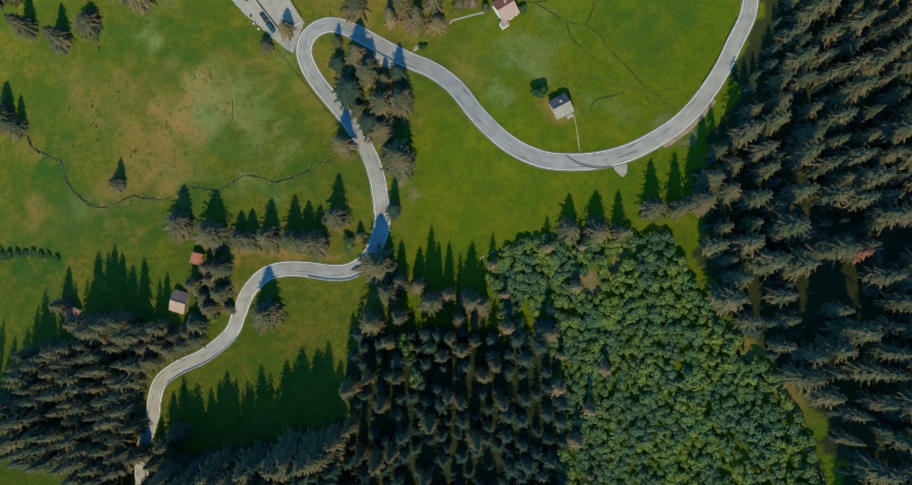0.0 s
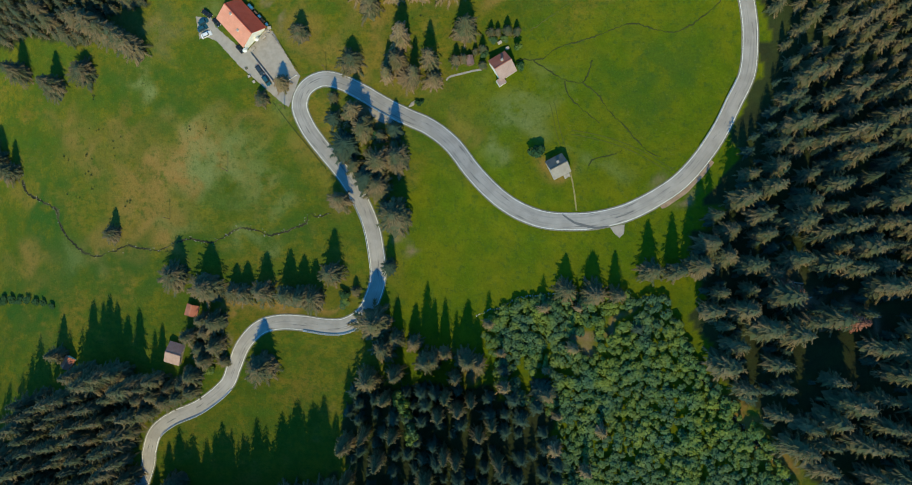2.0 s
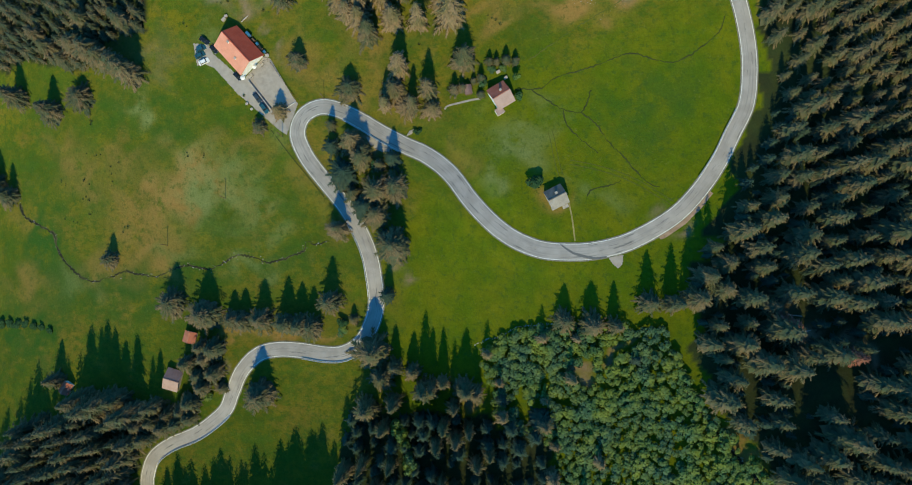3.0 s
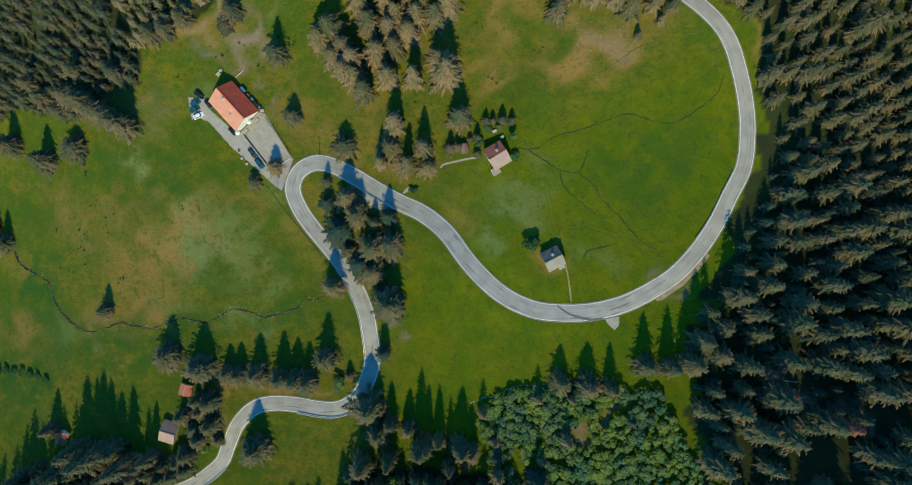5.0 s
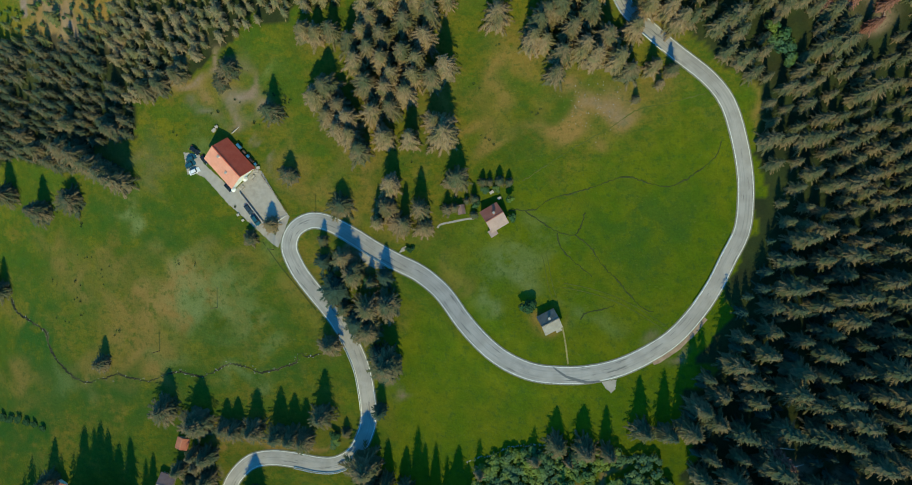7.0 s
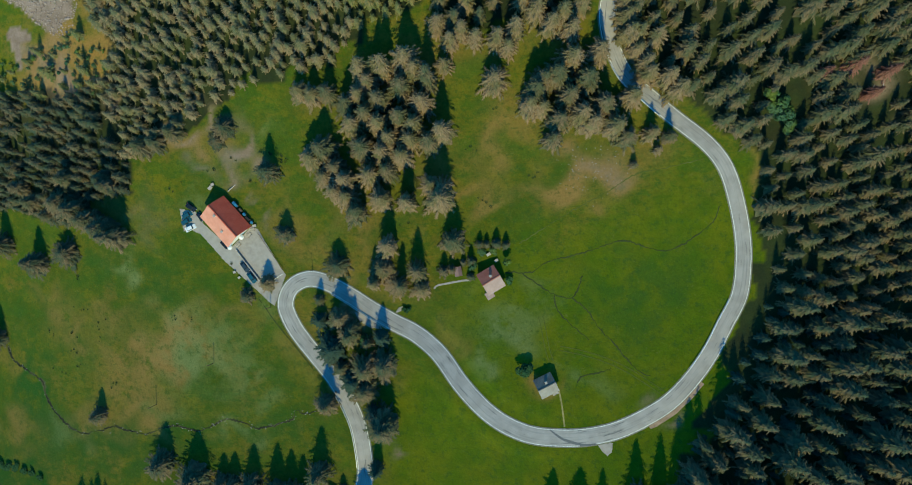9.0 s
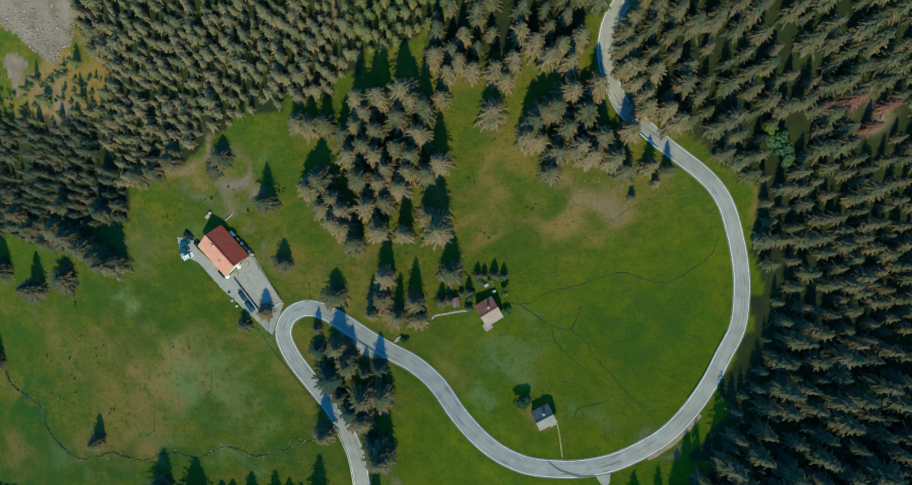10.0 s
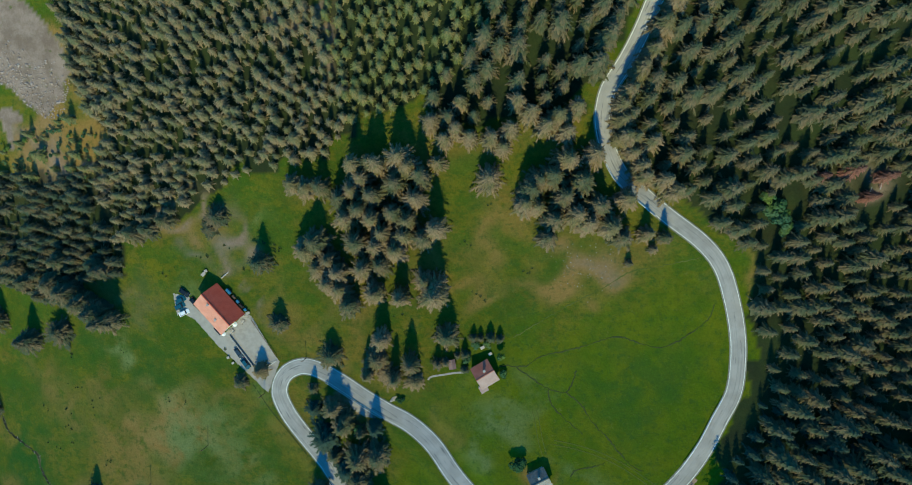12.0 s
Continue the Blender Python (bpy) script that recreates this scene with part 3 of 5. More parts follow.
CLEARING_TREES = [(-110.8, -68.2, 41, 5.9), (-104.5, -69.6, 41, 7.3), (-95.2, -67.9, 41, 6), (-91.9, -64.7, 41, 6.8), (-88.8, -67, 41, 5.2), (-77.9, -61.5, 40.7, 6.8), (-75, -69.2, 41, 6.8), (-67.4, -60.9, 41, 6.9), (-61.4, -56.4, 41, 7.5), (-54.5, -56.5, 41, 6.8), (-50.3, -54.6, 41, 7.5), (-46, -51.2, 30.2, 4.9), (-107.7, -71.4, 40.1, 5.8), (-99.8, -71.2, 40.1, 5.8), (-93.6, -68.8, 40, 5.8), (-90.3, -68.3, 40, 5.8), (-83.3, -66.8, 39.4, 5.8), (-76.5, -67.8, 39.4, 5.8), (-71.2, -67.5, 40.1, 5.8), (-64.4, -61.1, 40.1, 5.8), (-58, -59, 40.1, 5.8), (-52.4, -58, 40.1, 5.8), (-48.1, -55.4, 29.3, 5.8), (-83, -66, 39.1, 5.5), (-100, -69, 40.2, 5.5)]
SOUTH_ROW2 = [(-21.9, -27.4, 32.1, 2.7), (-39.6, -32, 27.8, 4), (-27.6, -37.5, 29.5, 3.4), (-39.2, -46.5, 31.2, 3.3), (-5.2, -19.2, 30.8, 2.9), (-3.1, -33.7, 29.2, 2.6), (-9.7, -43.4, 30, 3.8), (-29.2, -58.1, 33, 4), (-23.3, -54.4, 31.4, 3.4), (-11, -64.5, 33, 2.9), (-36, -56.6, 32, 2.7), (9.9, -26.6, 24.6, 3.4), (16.3, -35.2, 26.9, 3.1), (6.7, -48.5, 31.8, 3.4), (14.2, -22.4, 22.8, 3.1), (32.8, -10.9, 19.6, 3.5), (1.3, -36, 27.2, 2.8)]
LEFT_TREES = [(-200.6, 81.1, 17.3, 7.7), (-191.4, 75.9, 15, 4.8)]
ROAD_END = [(-115.8, -56.4, 22, 4.4), (-128.1, -61.3, 22, 4.4), (-114.5, -64.8, 22, 4.4), (-122.7, -72.1, 22, 4.4), (-110.5, -51.8, 19.5, 3.9), (-129.8, -49.8, 19.5, 3.9), (-121.7, -65.1, 19.5, 3.9)]
CREEK = [(79.7, 3.9), (84.8, -4.9), (90.6, -13.6), (98.5, -22.9), (105.3, -30), (109.5, -38.8), (112.8, -49.3), (115.4, -59.7)]
MEADOW_WALL = [(8.8, 16), (13, 18), (18.3, 19.4), (24.5, 22.7), (36.7, 24.5)]
YARD_WALL = [(-76.6, 114.7), (-66.9, 102.5)]
DRY = [(-131, 68, 11.6, 10.5, 0.5), (-121, 51, 13.9, 9.3, 0.8), (-146, 43, 9.6, 6, 0.6), (-183, 38, 12.6, 7.5, 0.6), (-162, 97, 7.2, 4.8, 0.5), (-187, 66, 7.5, 5, 0.4), (52, 141, 10.2, 6.7, 1.4), (41, 135, 6, 4.4, 0.8), (17, 149, 6, 9.9, 0.6), (-29, 122, 6.2, 12.5, 0.5), (-57, 124, 5.3, 10.6, 0.5), (3, 82, 4.5, 12.4, 0.4)]
DRY += [(22, 158, 6.9, 7.9, 0.5), (-41, 64, 6.5, 6.5, 0.5), (-44, 113, 8.5, 4.2, 0.5), (-34, 105, 10.6, 3.2, 0.6), (-90, 156, 8.5, 5.3, 0.6), (-101, 80, 11.3, 11.3, 0.6), (-133, 134, 9, 4.5, 0.4), (45, 9, 4.1, 2.9, 1), (57, 14, 6.1, 2, 1), (97, -13, 7.7, 2.7, 0.8), (-3, 147, 4, 12.1, 0.5), (-141, 180, 15.3, 12, 1)]
DRY += [(-122, 186, 6.4, 6.4, 0.8), (-156, 167, 13.5, 7.9, 0.9), (-131, 217, 5.3, 12.6, 0.8), (106, 141, 2.3, 11.6, 0.8), (11, 134, 12.1, 4, 0.7), (38, 135, 9.9, 3, 0.5), (-152, 83, 9.5, 9.5, 0.6), (-131, 88, 10.4, 5.8, 0.5), (-101, 81, 9, 5.6, 0.4), (-79, 91, 8.8, 4.4, 0.5), (-52, 79, 6.5, 8.7, 0.5), (-113, 70, 10.3, 10.3, 0.9), (-101, 83, 6.7, 6.7, 0.6), (36, 68, 3.7, 3, 0.6), (86, -7, 2.8, 3.2, 0.9), (93, -15, 2.7, 3.1, 0.9), (102, -26, 2.7, 3.1, 0.9), (109, -38, 2.3, 3.8, 0.8)]
DRY += [(-150, 188, 9, 9, 1.2), (-138, 190, 8, 8, 1.2), (-144, 176, 9, 7, 1.2), (-158, 172, 9, 7, 1), (-128, 178, 8, 7, 1), (-131, 222, 5, 9, 1.2), (-127, 208, 6, 9, 1), (-124, 190, 6, 7, 1), (-160, 184, 6, 8, 1), (-99, 155, 7, 4, 0.8), (-88, 20, 7, 2.2, 0.9), (-72, 19, 9, 2.2, 1), (-57, 18.5, 9, 2.2, 1), (-44, 19, 6, 2, 0.8), (35, 66, 3, 3, 0.35), (40, 71, 3, 3, 0.3), (6, -5, 4, 3, 1), (95, -16, 5, 3, 0.8), (105, -27, 4, 4, 0.8)]
LONE_TREE = [29.4, 73.3]
WOODS = [EAST, NORTHWEST, YOUNG, NORTH, SOUTHWEST, SOUTH, SOUTH_BACK]
ROAD = smooth_line(ROAD_LOW + ROAD_MID + ROAD_HIGH, 1.5)
heading = np.gradient(ROAD, axis=0)
heading /= np.hypot(*heading.T)[:, None]
ROAD = ROAD + np.stack([-heading[:, 1], heading[:, 0]], 1) * np.interp(np.arange(len(ROAD)) * 1.5, (430, 470, 560, 600), (0, 0.28, 0.28, 0))[:, None]
ROAD_Z = hill(ROAD[:, 0], ROAD[:, 1])
ROAD_Z = np.convolve(np.pad(ROAD_Z, 12, "edge"), np.ones(25) / 25, "valid")
COARSE = ROAD[::3]
# half the width of the asphalt: narrower on the lower and upper stretches
HALF = np.interp(np.arange(len(ROAD)) * 1.5, (0, 130, 175, 300, 335, 420, 470, 560, 640, 690), (2.45, 2.5, 2.65, 2.6, 2.75, 2.75, 2.5, 2.35, 2.25, 2.2))


def land(x, y):
    """The ground's height, with the road's bed cut and banked into the slope."""
    x, y = np.asarray(x, float), np.asarray(y, float)
    z = hill(x, y)
    d, at = away(x, y, COARSE)
    t = np.clip((d - 3.6) / 6.0, 0, 1)
    t = t * t * (3 - 2 * t)
    return (np.interp(at * 3, np.arange(len(ROAD)), ROAD_Z) - 0.14) * (1 - t) + z * t


def land_at(x, y):
    return float(land(np.array([x]), np.array([y]))[0])


def steps(fine_from, fine_to, step):
    near = np.arange(fine_from, fine_to + step, step)
    out = np.cumsum(step * 1.35 ** np.arange(1, 23))
    return np.r_[fine_from - out[::-1], near, near[-1] + out]


def build_ground():
    xs, ys = steps(-235, 215, 1.42), steps(-105, 275, 1.42)
    gx, gy = np.meshgrid(xs, ys)
    x, y = gx.ravel(), gy.ravel()
    z = land(x, y)
    n = len(xs)
    i = (np.arange(len(ys) - 1)[:, None] * n + np.arange(n - 1)).ravel()
    me = mesh_of("ground", np.stack([x, y, z], 1), np.stack([i, i + 1, i + n + 1, i + n], 1), [GROUND])
    wob = 3 * np.sin(x * 0.31 + 2 * np.sin(y * 0.17)) + 2.5 * np.sin(y * 0.43 + 2 * np.sin(x * 0.23))
    wx, wy = x + wob * 0.6, y - wob * 0.5

    def blobs(rows):
        return np.clip(sum(a * np.exp(-(((x - cx + wob) / sx) ** 2 + ((y - cy - wob) / sy) ** 2)) for cx, cy, sx, sy, a in rows), 0, 1)

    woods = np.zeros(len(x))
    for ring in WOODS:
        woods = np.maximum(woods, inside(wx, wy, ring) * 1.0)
    litter = np.zeros(len(x))
    for tx, ty, th, tr in LEFT_TREES + CLUMP_WEST + CLUMP_WEST2 + CLUMP_EAST + NORTH_ROW + ISLAND_TREES + ISLAND_TREES2 + MEADOW_TREES:
        near = (abs(x - tx) < 14) & (abs(y - ty) < 14)
        litter[near] += 0.26 * np.exp(-((x[near] - tx) ** 2 + (y[near] - ty + 1.5) ** 2) / 22)
    cover = np.stack([woods * 0.9, np.clip(blobs(DRY) + litter, 0, 1), blobs(PALE), blobs(DARK_GREEN)], 1)
    lush = 1 / (1 + np.exp(-np.clip(x + wob * 1.5 - np.where(y < 60, -25, -12 + (y - 60) * 0.35), -200, 200) / 5)) * (1 - woods) * (1 / (1 + np.exp(np.clip(y + wob - 128 - (x - 60) * 0.35, -200, 200) / 5)))
    stony = np.maximum(inside(wx, wy, SCREE), inside(wx, wy, SCREE2)) * 1.0
    wear = np.stack([lush, np.maximum(stony, blobs(STONY)), blobs(DIRT), np.ones(len(x))], 1)
    for name, data in (("cover", cover), ("wear", wear)):
        a = me.color_attributes.new(name, "FLOAT_COLOR", "POINT")
        a.data.foreach_set("color", data.astype(np.float32).ravel())
    me.polygons.foreach_set("use_smooth", np.ones(len(me.polygons), bool))
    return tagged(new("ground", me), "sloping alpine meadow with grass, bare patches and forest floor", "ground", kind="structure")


build_ground()


def ribbon(name, line, z, offsets, lifts, material, label, category, width_at=None):
    """A strip along a line, through offsets to its left (minus: right) with a lift at each."""
    p = np.asarray(line, float)
    d = np.gradient(p, axis=0)
    d /= np.hypot(*d.T)[:, None]
    side = np.stack([-d[:, 1], d[:, 0]], 1)
    run = np.r_[0, np.cumsum(np.hypot(*np.diff(p, axis=0).T))]
    rows, uv = [], []
    for o, up in zip(offsets, lifts):
        w = np.ones(len(p)) if width_at is None else width_at(run)
        q = p + side * (np.asarray(o) * w)[:, None]
        zz = z if z is not None else land(q[:, 0], q[:, 1])
        rows.append(np.column_stack([q, zz + up]))
        uv.append(np.stack([np.asarray(o) * np.ones(len(p)), run, 0 * run], 1))
    k, n = len(offsets), len(p)
    v, t = np.stack(rows, 1).reshape(-1, 3), np.stack(uv, 1).reshape(-1, 3)
    i = (np.arange(n - 1)[:, None] * k + np.arange(k - 1)).ravel()
    me = mesh_of(name, v, np.stack([i + 1, i, i + k, i + k + 1], 1), [material])
    a = me.attributes.new("along", "FLOAT_VECTOR", "POINT")
    a.data.foreach_set("vector", t.astype(np.float32).ravel())
    return tagged(new(name, me), label, category, kind="structure")


ribbon("road", ROAD, ROAD_Z, (HALF, HALF * 0.5, 0 * HALF, -HALF * 0.5, -HALF), (0, 0.03, 0.05, 0.03, 0), ASPHALT, "grey worn asphalt mountain road with cracks and dark repairs", "road")
for s in (1, -1):
    inner, outer, rim = HALF - 0.02, HALF + 0.16, HALF + 0.65
    ribbon("edge_line", ROAD, ROAD_Z, (outer, inner) if s > 0 else (-inner, -outer), (0.03, 0.03), EDGE_PAINT, "weathered white line along the edge of the road", "road marking")
    ribbon("verge", ROAD, ROAD_Z, (rim, outer) if s > 0 else (-outer, -rim), (-0.06, 0.0) if s > 0 else (0.0, -0.06), VERGE, "narrow gravelly verge beside the asphalt road", "verge")


# ---- yard, paths, furrows and brook ----
def patch(name, ring, step, lift, material, label, category):
    """A thin surface inside a ring that follows the ground."""
    r = np.array(ring)
    xs, ys = np.arange(r[:, 0].min(), r[:, 0].max() + step, step), np.arange(r[:, 1].min(), r[:, 1].max() + step, step)
    gx, gy = np.meshgrid(xs, ys)
    z = land(gx.ravel(), gy.ravel()).reshape(gx.shape) + lift
    keep = inside(gx[:-1, :-1] + step / 2, gy[:-1, :-1] + step / 2, ring)
    n = len(xs)
    a = (np.arange(len(ys) - 1)[:, None] * n + np.arange(n - 1))[keep]
    f = np.stack([a, a + 1, a + n + 1, a + n], 1)
    used, f = np.unique(f, return_inverse=True)
    v = np.stack([gx.ravel(), gy.ravel(), z.ravel()], 1)[used]
    me = mesh_of(name, v, f.reshape(-1, 4), [material])
    return tagged(new(name, me), label, category, kind="structure")


patch("yard", LOT_RING, 0.25, 0.07, LOT, "pale gravel yard in front of the red-roofed house", "yard")
PAD = [(a, max(q[1] for q in PAD) - 0.72 * (max(q[1] for q in PAD) - b)) for a, b in PAD]
patch("layby", PAD, 0.22, 0.06, LOT, "small pale gravel pull-in beside the road", "gravel patch")
# the sixth row is the field's border, drawn as a strip of trodden grass
for row in (DITCH1, DITCH2, DITCH3, DITCH4, DITCH5, FIELD_EDGE):
    ring = smooth_line(row, 0.8)
    ring = ring + np.random.RandomState(len(row)).normal(0, 0.13, ring.shape)
    w = 0.16 if row is FIELD_EDGE else 0.22
    ribbon("furrow", ring, None, (w, w / 3, -w / 3, -w), (0.04, 0.06, 0.06, 0.04), TREAD if row is FIELD_EDGE else FURROW, "narrow dark furrow winding through the grass", "ditch",
           lambda s: np.clip(0.8 + 0.3 * np.sin(s * 0.31) + 0.3 * np.sin(s * 0.9), 0.35, 1.3))
ribbon("footpath", smooth_line(PATH_HUT, 0.8), None, (0.28, -0.28), (0.06, 0.06), STRAW, "straight trodden footpath from the grey-roofed hut to the road", "path")
ribbon("garden_path", smooth_line([(-2.3, 101.3), (-1.1, 102.5), (3.5, 103.5), (7.6, 104.3), (10.5, 104.6)], 0.5), None, (0.34, -0.34), (0.06, 0.06), LOT, "pale gravel path from the hut towards the road", "path")
patch("pull_in", [(-31.3, 92.3), (-26.4, 92.0), (-22.6, 88.7), (-21, 86.4), (-25.1, 86.6), (-29.5, 88.9)], 0.22, 0.06, LOT, "pale gravel pull-in between spruces at the bend", "gravel patch")
for row in (TRACK, TRACK2):
    for o in (0.75, -0.75):
        ribbon("wheel_track", smooth_line(row, 0.8), None, (o + 0.12, o - 0.12), (0.05, 0.05), TREAD, "faint wheel track pressed into the meadow grass", "track")
spot = [int(np.hypot(ROAD[:, 0] - a, ROAD[:, 1] - b).argmin()) for a, b in ((77.4, 56.7), (88.7, 65.5))]
bend = ROAD[min(spot) - 3:max(spot) + 4]
outer = [-(HALF[spot[0]] + 0.1), -(HALF[spot[0]] + 1.1), -(HALF[spot[0]] + 2.0)]
ribbon("shoulder", bend, ROAD_Z[min(spot) - 3:max(spot) + 4], outer, (-0.02, -0.04, -0.09), EARTH, "bare reddish earth shoulder outside the bend", "shoulder",
       lambda s: 1 + 0.04 * np.sin(s * 0.9) - 0.1 * (np.abs(s / s[-1] - 0.5) * 2) ** 4)
# flat strip: the ditch line, with the barrier's shadow put into its colour
ribbon("roadside_strip", smooth_line([(-68.2, 96.4), (-60.6, 86.7), (-53.8, 78.5), (-47.1, 70.3)], 0.7), None, (0.16, -0.16), (0.06, 0.06), FURROW, "thin dark strip for a ditch line and a barrier's shadow", "ditch")
SEAM_LINE = smooth_line(SEAM, 0.6)
seam_at = away(SEAM_LINE[:, 0], SEAM_LINE[:, 1], ROAD)[1]
ribbon("tar_patch", SEAM_LINE, np.interp(seam_at, np.arange(len(ROAD)), ROAD_Z), (0.35, -0.35), (0.062, 0.062), TAR, "dark curved tar repair across the road", "road repair",
       lambda s: 0.5 + 0.9 * np.sin(np.clip(s / s[-1], 0, 1) * 3.0 + 0.1))
BROOK_LINE = smooth_line(BROOK, 0.7)
BROOK_LINE = BROOK_LINE + np.random.RandomState(4).normal(0, 0.24, BROOK_LINE.shape)
ribbon("bank", BROOK_LINE, None, (0.7, 0.3, -0.3, -0.6), (0.03, 0.05, 0.05, 0.03), BANK, "bare earthy bank of the brook", "bank",
       lambda s: (0.6 + 0.35 * np.sin(s * 0.23 + 1) + 0.35 * np.sin(s * 0.71)) * np.interp(s, (40, 60), (1.3, 0.7)))
ribbon("brook", BROOK_LINE, None, (0.34, 0.12, -0.12, -0.34), (0.08, 0.07, 0.07, 0.08), WATER, "narrow dark brook between grassy banks", "brook",
       lambda s: (0.75 + 0.35 * np.sin(s * 0.17) + 0.4 * np.sin(s * 0.53)) * np.interp(s, (40, 60), (1.15, 0.75)))


def stone_arrays(rng, x, y, z, size):
    """A rough boulder of eight corners."""
    a = np.array([[1, 0, 0], [-1, 0, 0], [0, 1, 0], [0, -1, 0], [0, 0, 1], [0, 0, -1]], float) + rng.uniform(-0.3, 0.3, (6, 3))
    f = np.array([[0, 2, 4], [2, 1, 4], [1, 3, 4], [3, 0, 4], [2, 0, 5], [1, 2, 5], [3, 1, 5], [0, 3, 5]])
    return a * size * rng.uniform(0.6, 1.2, 3) * (1, 1, 0.7) + (x, y, z), f


def stones(name, places, sizes, label, material=None):
    rng = np.random.RandomState(9)
    z = land(places[:, 0], places[:, 1])
    vs, fs = [], []
    for (x, y), zz, s in zip(places, z, sizes):
        v, f = stone_arrays(rng, x, y, zz + 0.15 * s, s)
        fs.append(f + 6 * len(vs))
        vs.append(v)
    me = mesh_of(name, np.vstack(vs), np.vstack(fs), [material or STONE])
    return tagged(new(name, me), label, "stones", kind="stuff")


rng = np.random.RandomState(3)
pick = BROOK_LINE[rng.randint(0, len(BROOK_LINE), 150)]
stones("brook_stones", pick + rng.normal(0, 0.6, pick.shape), rng.uniform(0.08, 0.32, 150), "pale stones strewn along the bed of the brook")


pick = rng.normal((51.9, 141.2), (6.5, 4.5), (90, 2))
stones("dry_patch_stones", pick, rng.uniform(0.08, 0.26, 90), "small pale stones strewn over a dry bare patch")


def scatter(ring, gap, seed, most=4000, keep_off=0.0):
    """Places inside a ring, no two nearer than gap; off the road by keep_off."""
    rng = np.random.RandomState(seed)
    r = np.array(ring, float)
    lo, hi = r.min(0), r.max(0)
    cand = rng.uniform(lo, hi, (int(7 * np.prod(hi - lo) / gap**2), 2))
    cand = cand[inside(cand[:, 0], cand[:, 1], list(map(tuple, ring)))]
    if keep_off:
        cand = cand[away(cand[:, 0], cand[:, 1], COARSE)[0] > keep_off]
    cells, out = {}, []
    for x, y in cand:
        i, j = int(x // gap), int(y // gap)
        if all((x - a) ** 2 + (y - b) ** 2 > gap * gap for p in (-1, 0, 1) for q in (-1, 0, 1) for a, b in cells.get((i + p, j + q), ())):
            cells.setdefault((i, j), []).append((x, y))
            out.append((x, y))
            if len(out) >= most:
                break
    return np.array(out)


scree = scatter(SCREE, 0.62, 21, 9000)
scree = scree[scree[:, 1] + 0.4 * scree[:, 0] < 152 + np.random.RandomState(1).normal(0, 5, len(scree))]
stones("scree_stones", scree, np.random.RandomState(2).uniform(0.2, 0.82, len(scree)) ** 1.7, "pale rubble and boulders on a bare scree slope", RUBBLE)


# ---- trees ----
def spruce_arrays(seed, h, r, count, full=0.64):
    """A spruce's crown: drooping arms wound up the stem, each a frond of hanging side twigs, over dense inner boughs.

    Gives corners, triangles and how far out along its arm each corner lies."""
    rng = np.random.RandomState(seed)
    tri, reach = [], []
    uneven = 1 + 0.16 * np.sin(np.arange(8) * 2.1 + rng.uniform(0, 6, 8))
    for i in range(count):
        f = ((i + rng.uniform(0, 1)) / count) ** 0.88
        a = i * 2.39996 + rng.uniform(-0.6, 0.6)
        L = (r * (1 - f) ** full + 0.22) * rng.uniform(0.6, 1.12) * uneven[int(a / 0.7854) % 8]
        up, drop = -0.30 + 0.42 * f + rng.uniform(-0.12, 0.12), 0.34 * (1 - f) + 0.10
        out, side = np.array([math.cos(a), math.sin(a), 0]), np.array([-math.sin(a), math.cos(a), 0])
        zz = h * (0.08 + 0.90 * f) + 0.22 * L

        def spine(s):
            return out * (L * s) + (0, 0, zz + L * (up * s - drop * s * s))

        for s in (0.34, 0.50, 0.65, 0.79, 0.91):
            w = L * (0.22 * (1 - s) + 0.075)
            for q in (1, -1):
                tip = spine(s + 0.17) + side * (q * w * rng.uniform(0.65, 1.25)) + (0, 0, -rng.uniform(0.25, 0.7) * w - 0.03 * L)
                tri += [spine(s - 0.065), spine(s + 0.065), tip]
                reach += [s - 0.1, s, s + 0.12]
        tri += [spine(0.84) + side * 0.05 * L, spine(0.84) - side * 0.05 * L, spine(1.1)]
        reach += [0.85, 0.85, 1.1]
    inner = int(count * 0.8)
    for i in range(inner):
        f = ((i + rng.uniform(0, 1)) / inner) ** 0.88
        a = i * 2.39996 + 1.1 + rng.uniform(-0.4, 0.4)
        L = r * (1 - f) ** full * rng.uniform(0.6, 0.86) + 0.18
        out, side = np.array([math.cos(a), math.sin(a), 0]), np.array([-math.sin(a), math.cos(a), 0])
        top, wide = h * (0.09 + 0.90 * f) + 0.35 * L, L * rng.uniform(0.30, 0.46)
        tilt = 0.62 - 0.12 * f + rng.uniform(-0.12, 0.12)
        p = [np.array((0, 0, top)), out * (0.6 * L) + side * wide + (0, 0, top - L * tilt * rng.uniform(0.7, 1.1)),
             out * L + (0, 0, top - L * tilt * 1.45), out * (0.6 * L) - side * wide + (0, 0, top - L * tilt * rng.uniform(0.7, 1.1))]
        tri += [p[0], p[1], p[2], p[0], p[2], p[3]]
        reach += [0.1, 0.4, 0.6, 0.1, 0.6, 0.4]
    v = np.array(tri)
    return v, np.arange(len(v)).reshape(-1, 3), np.array(reach)


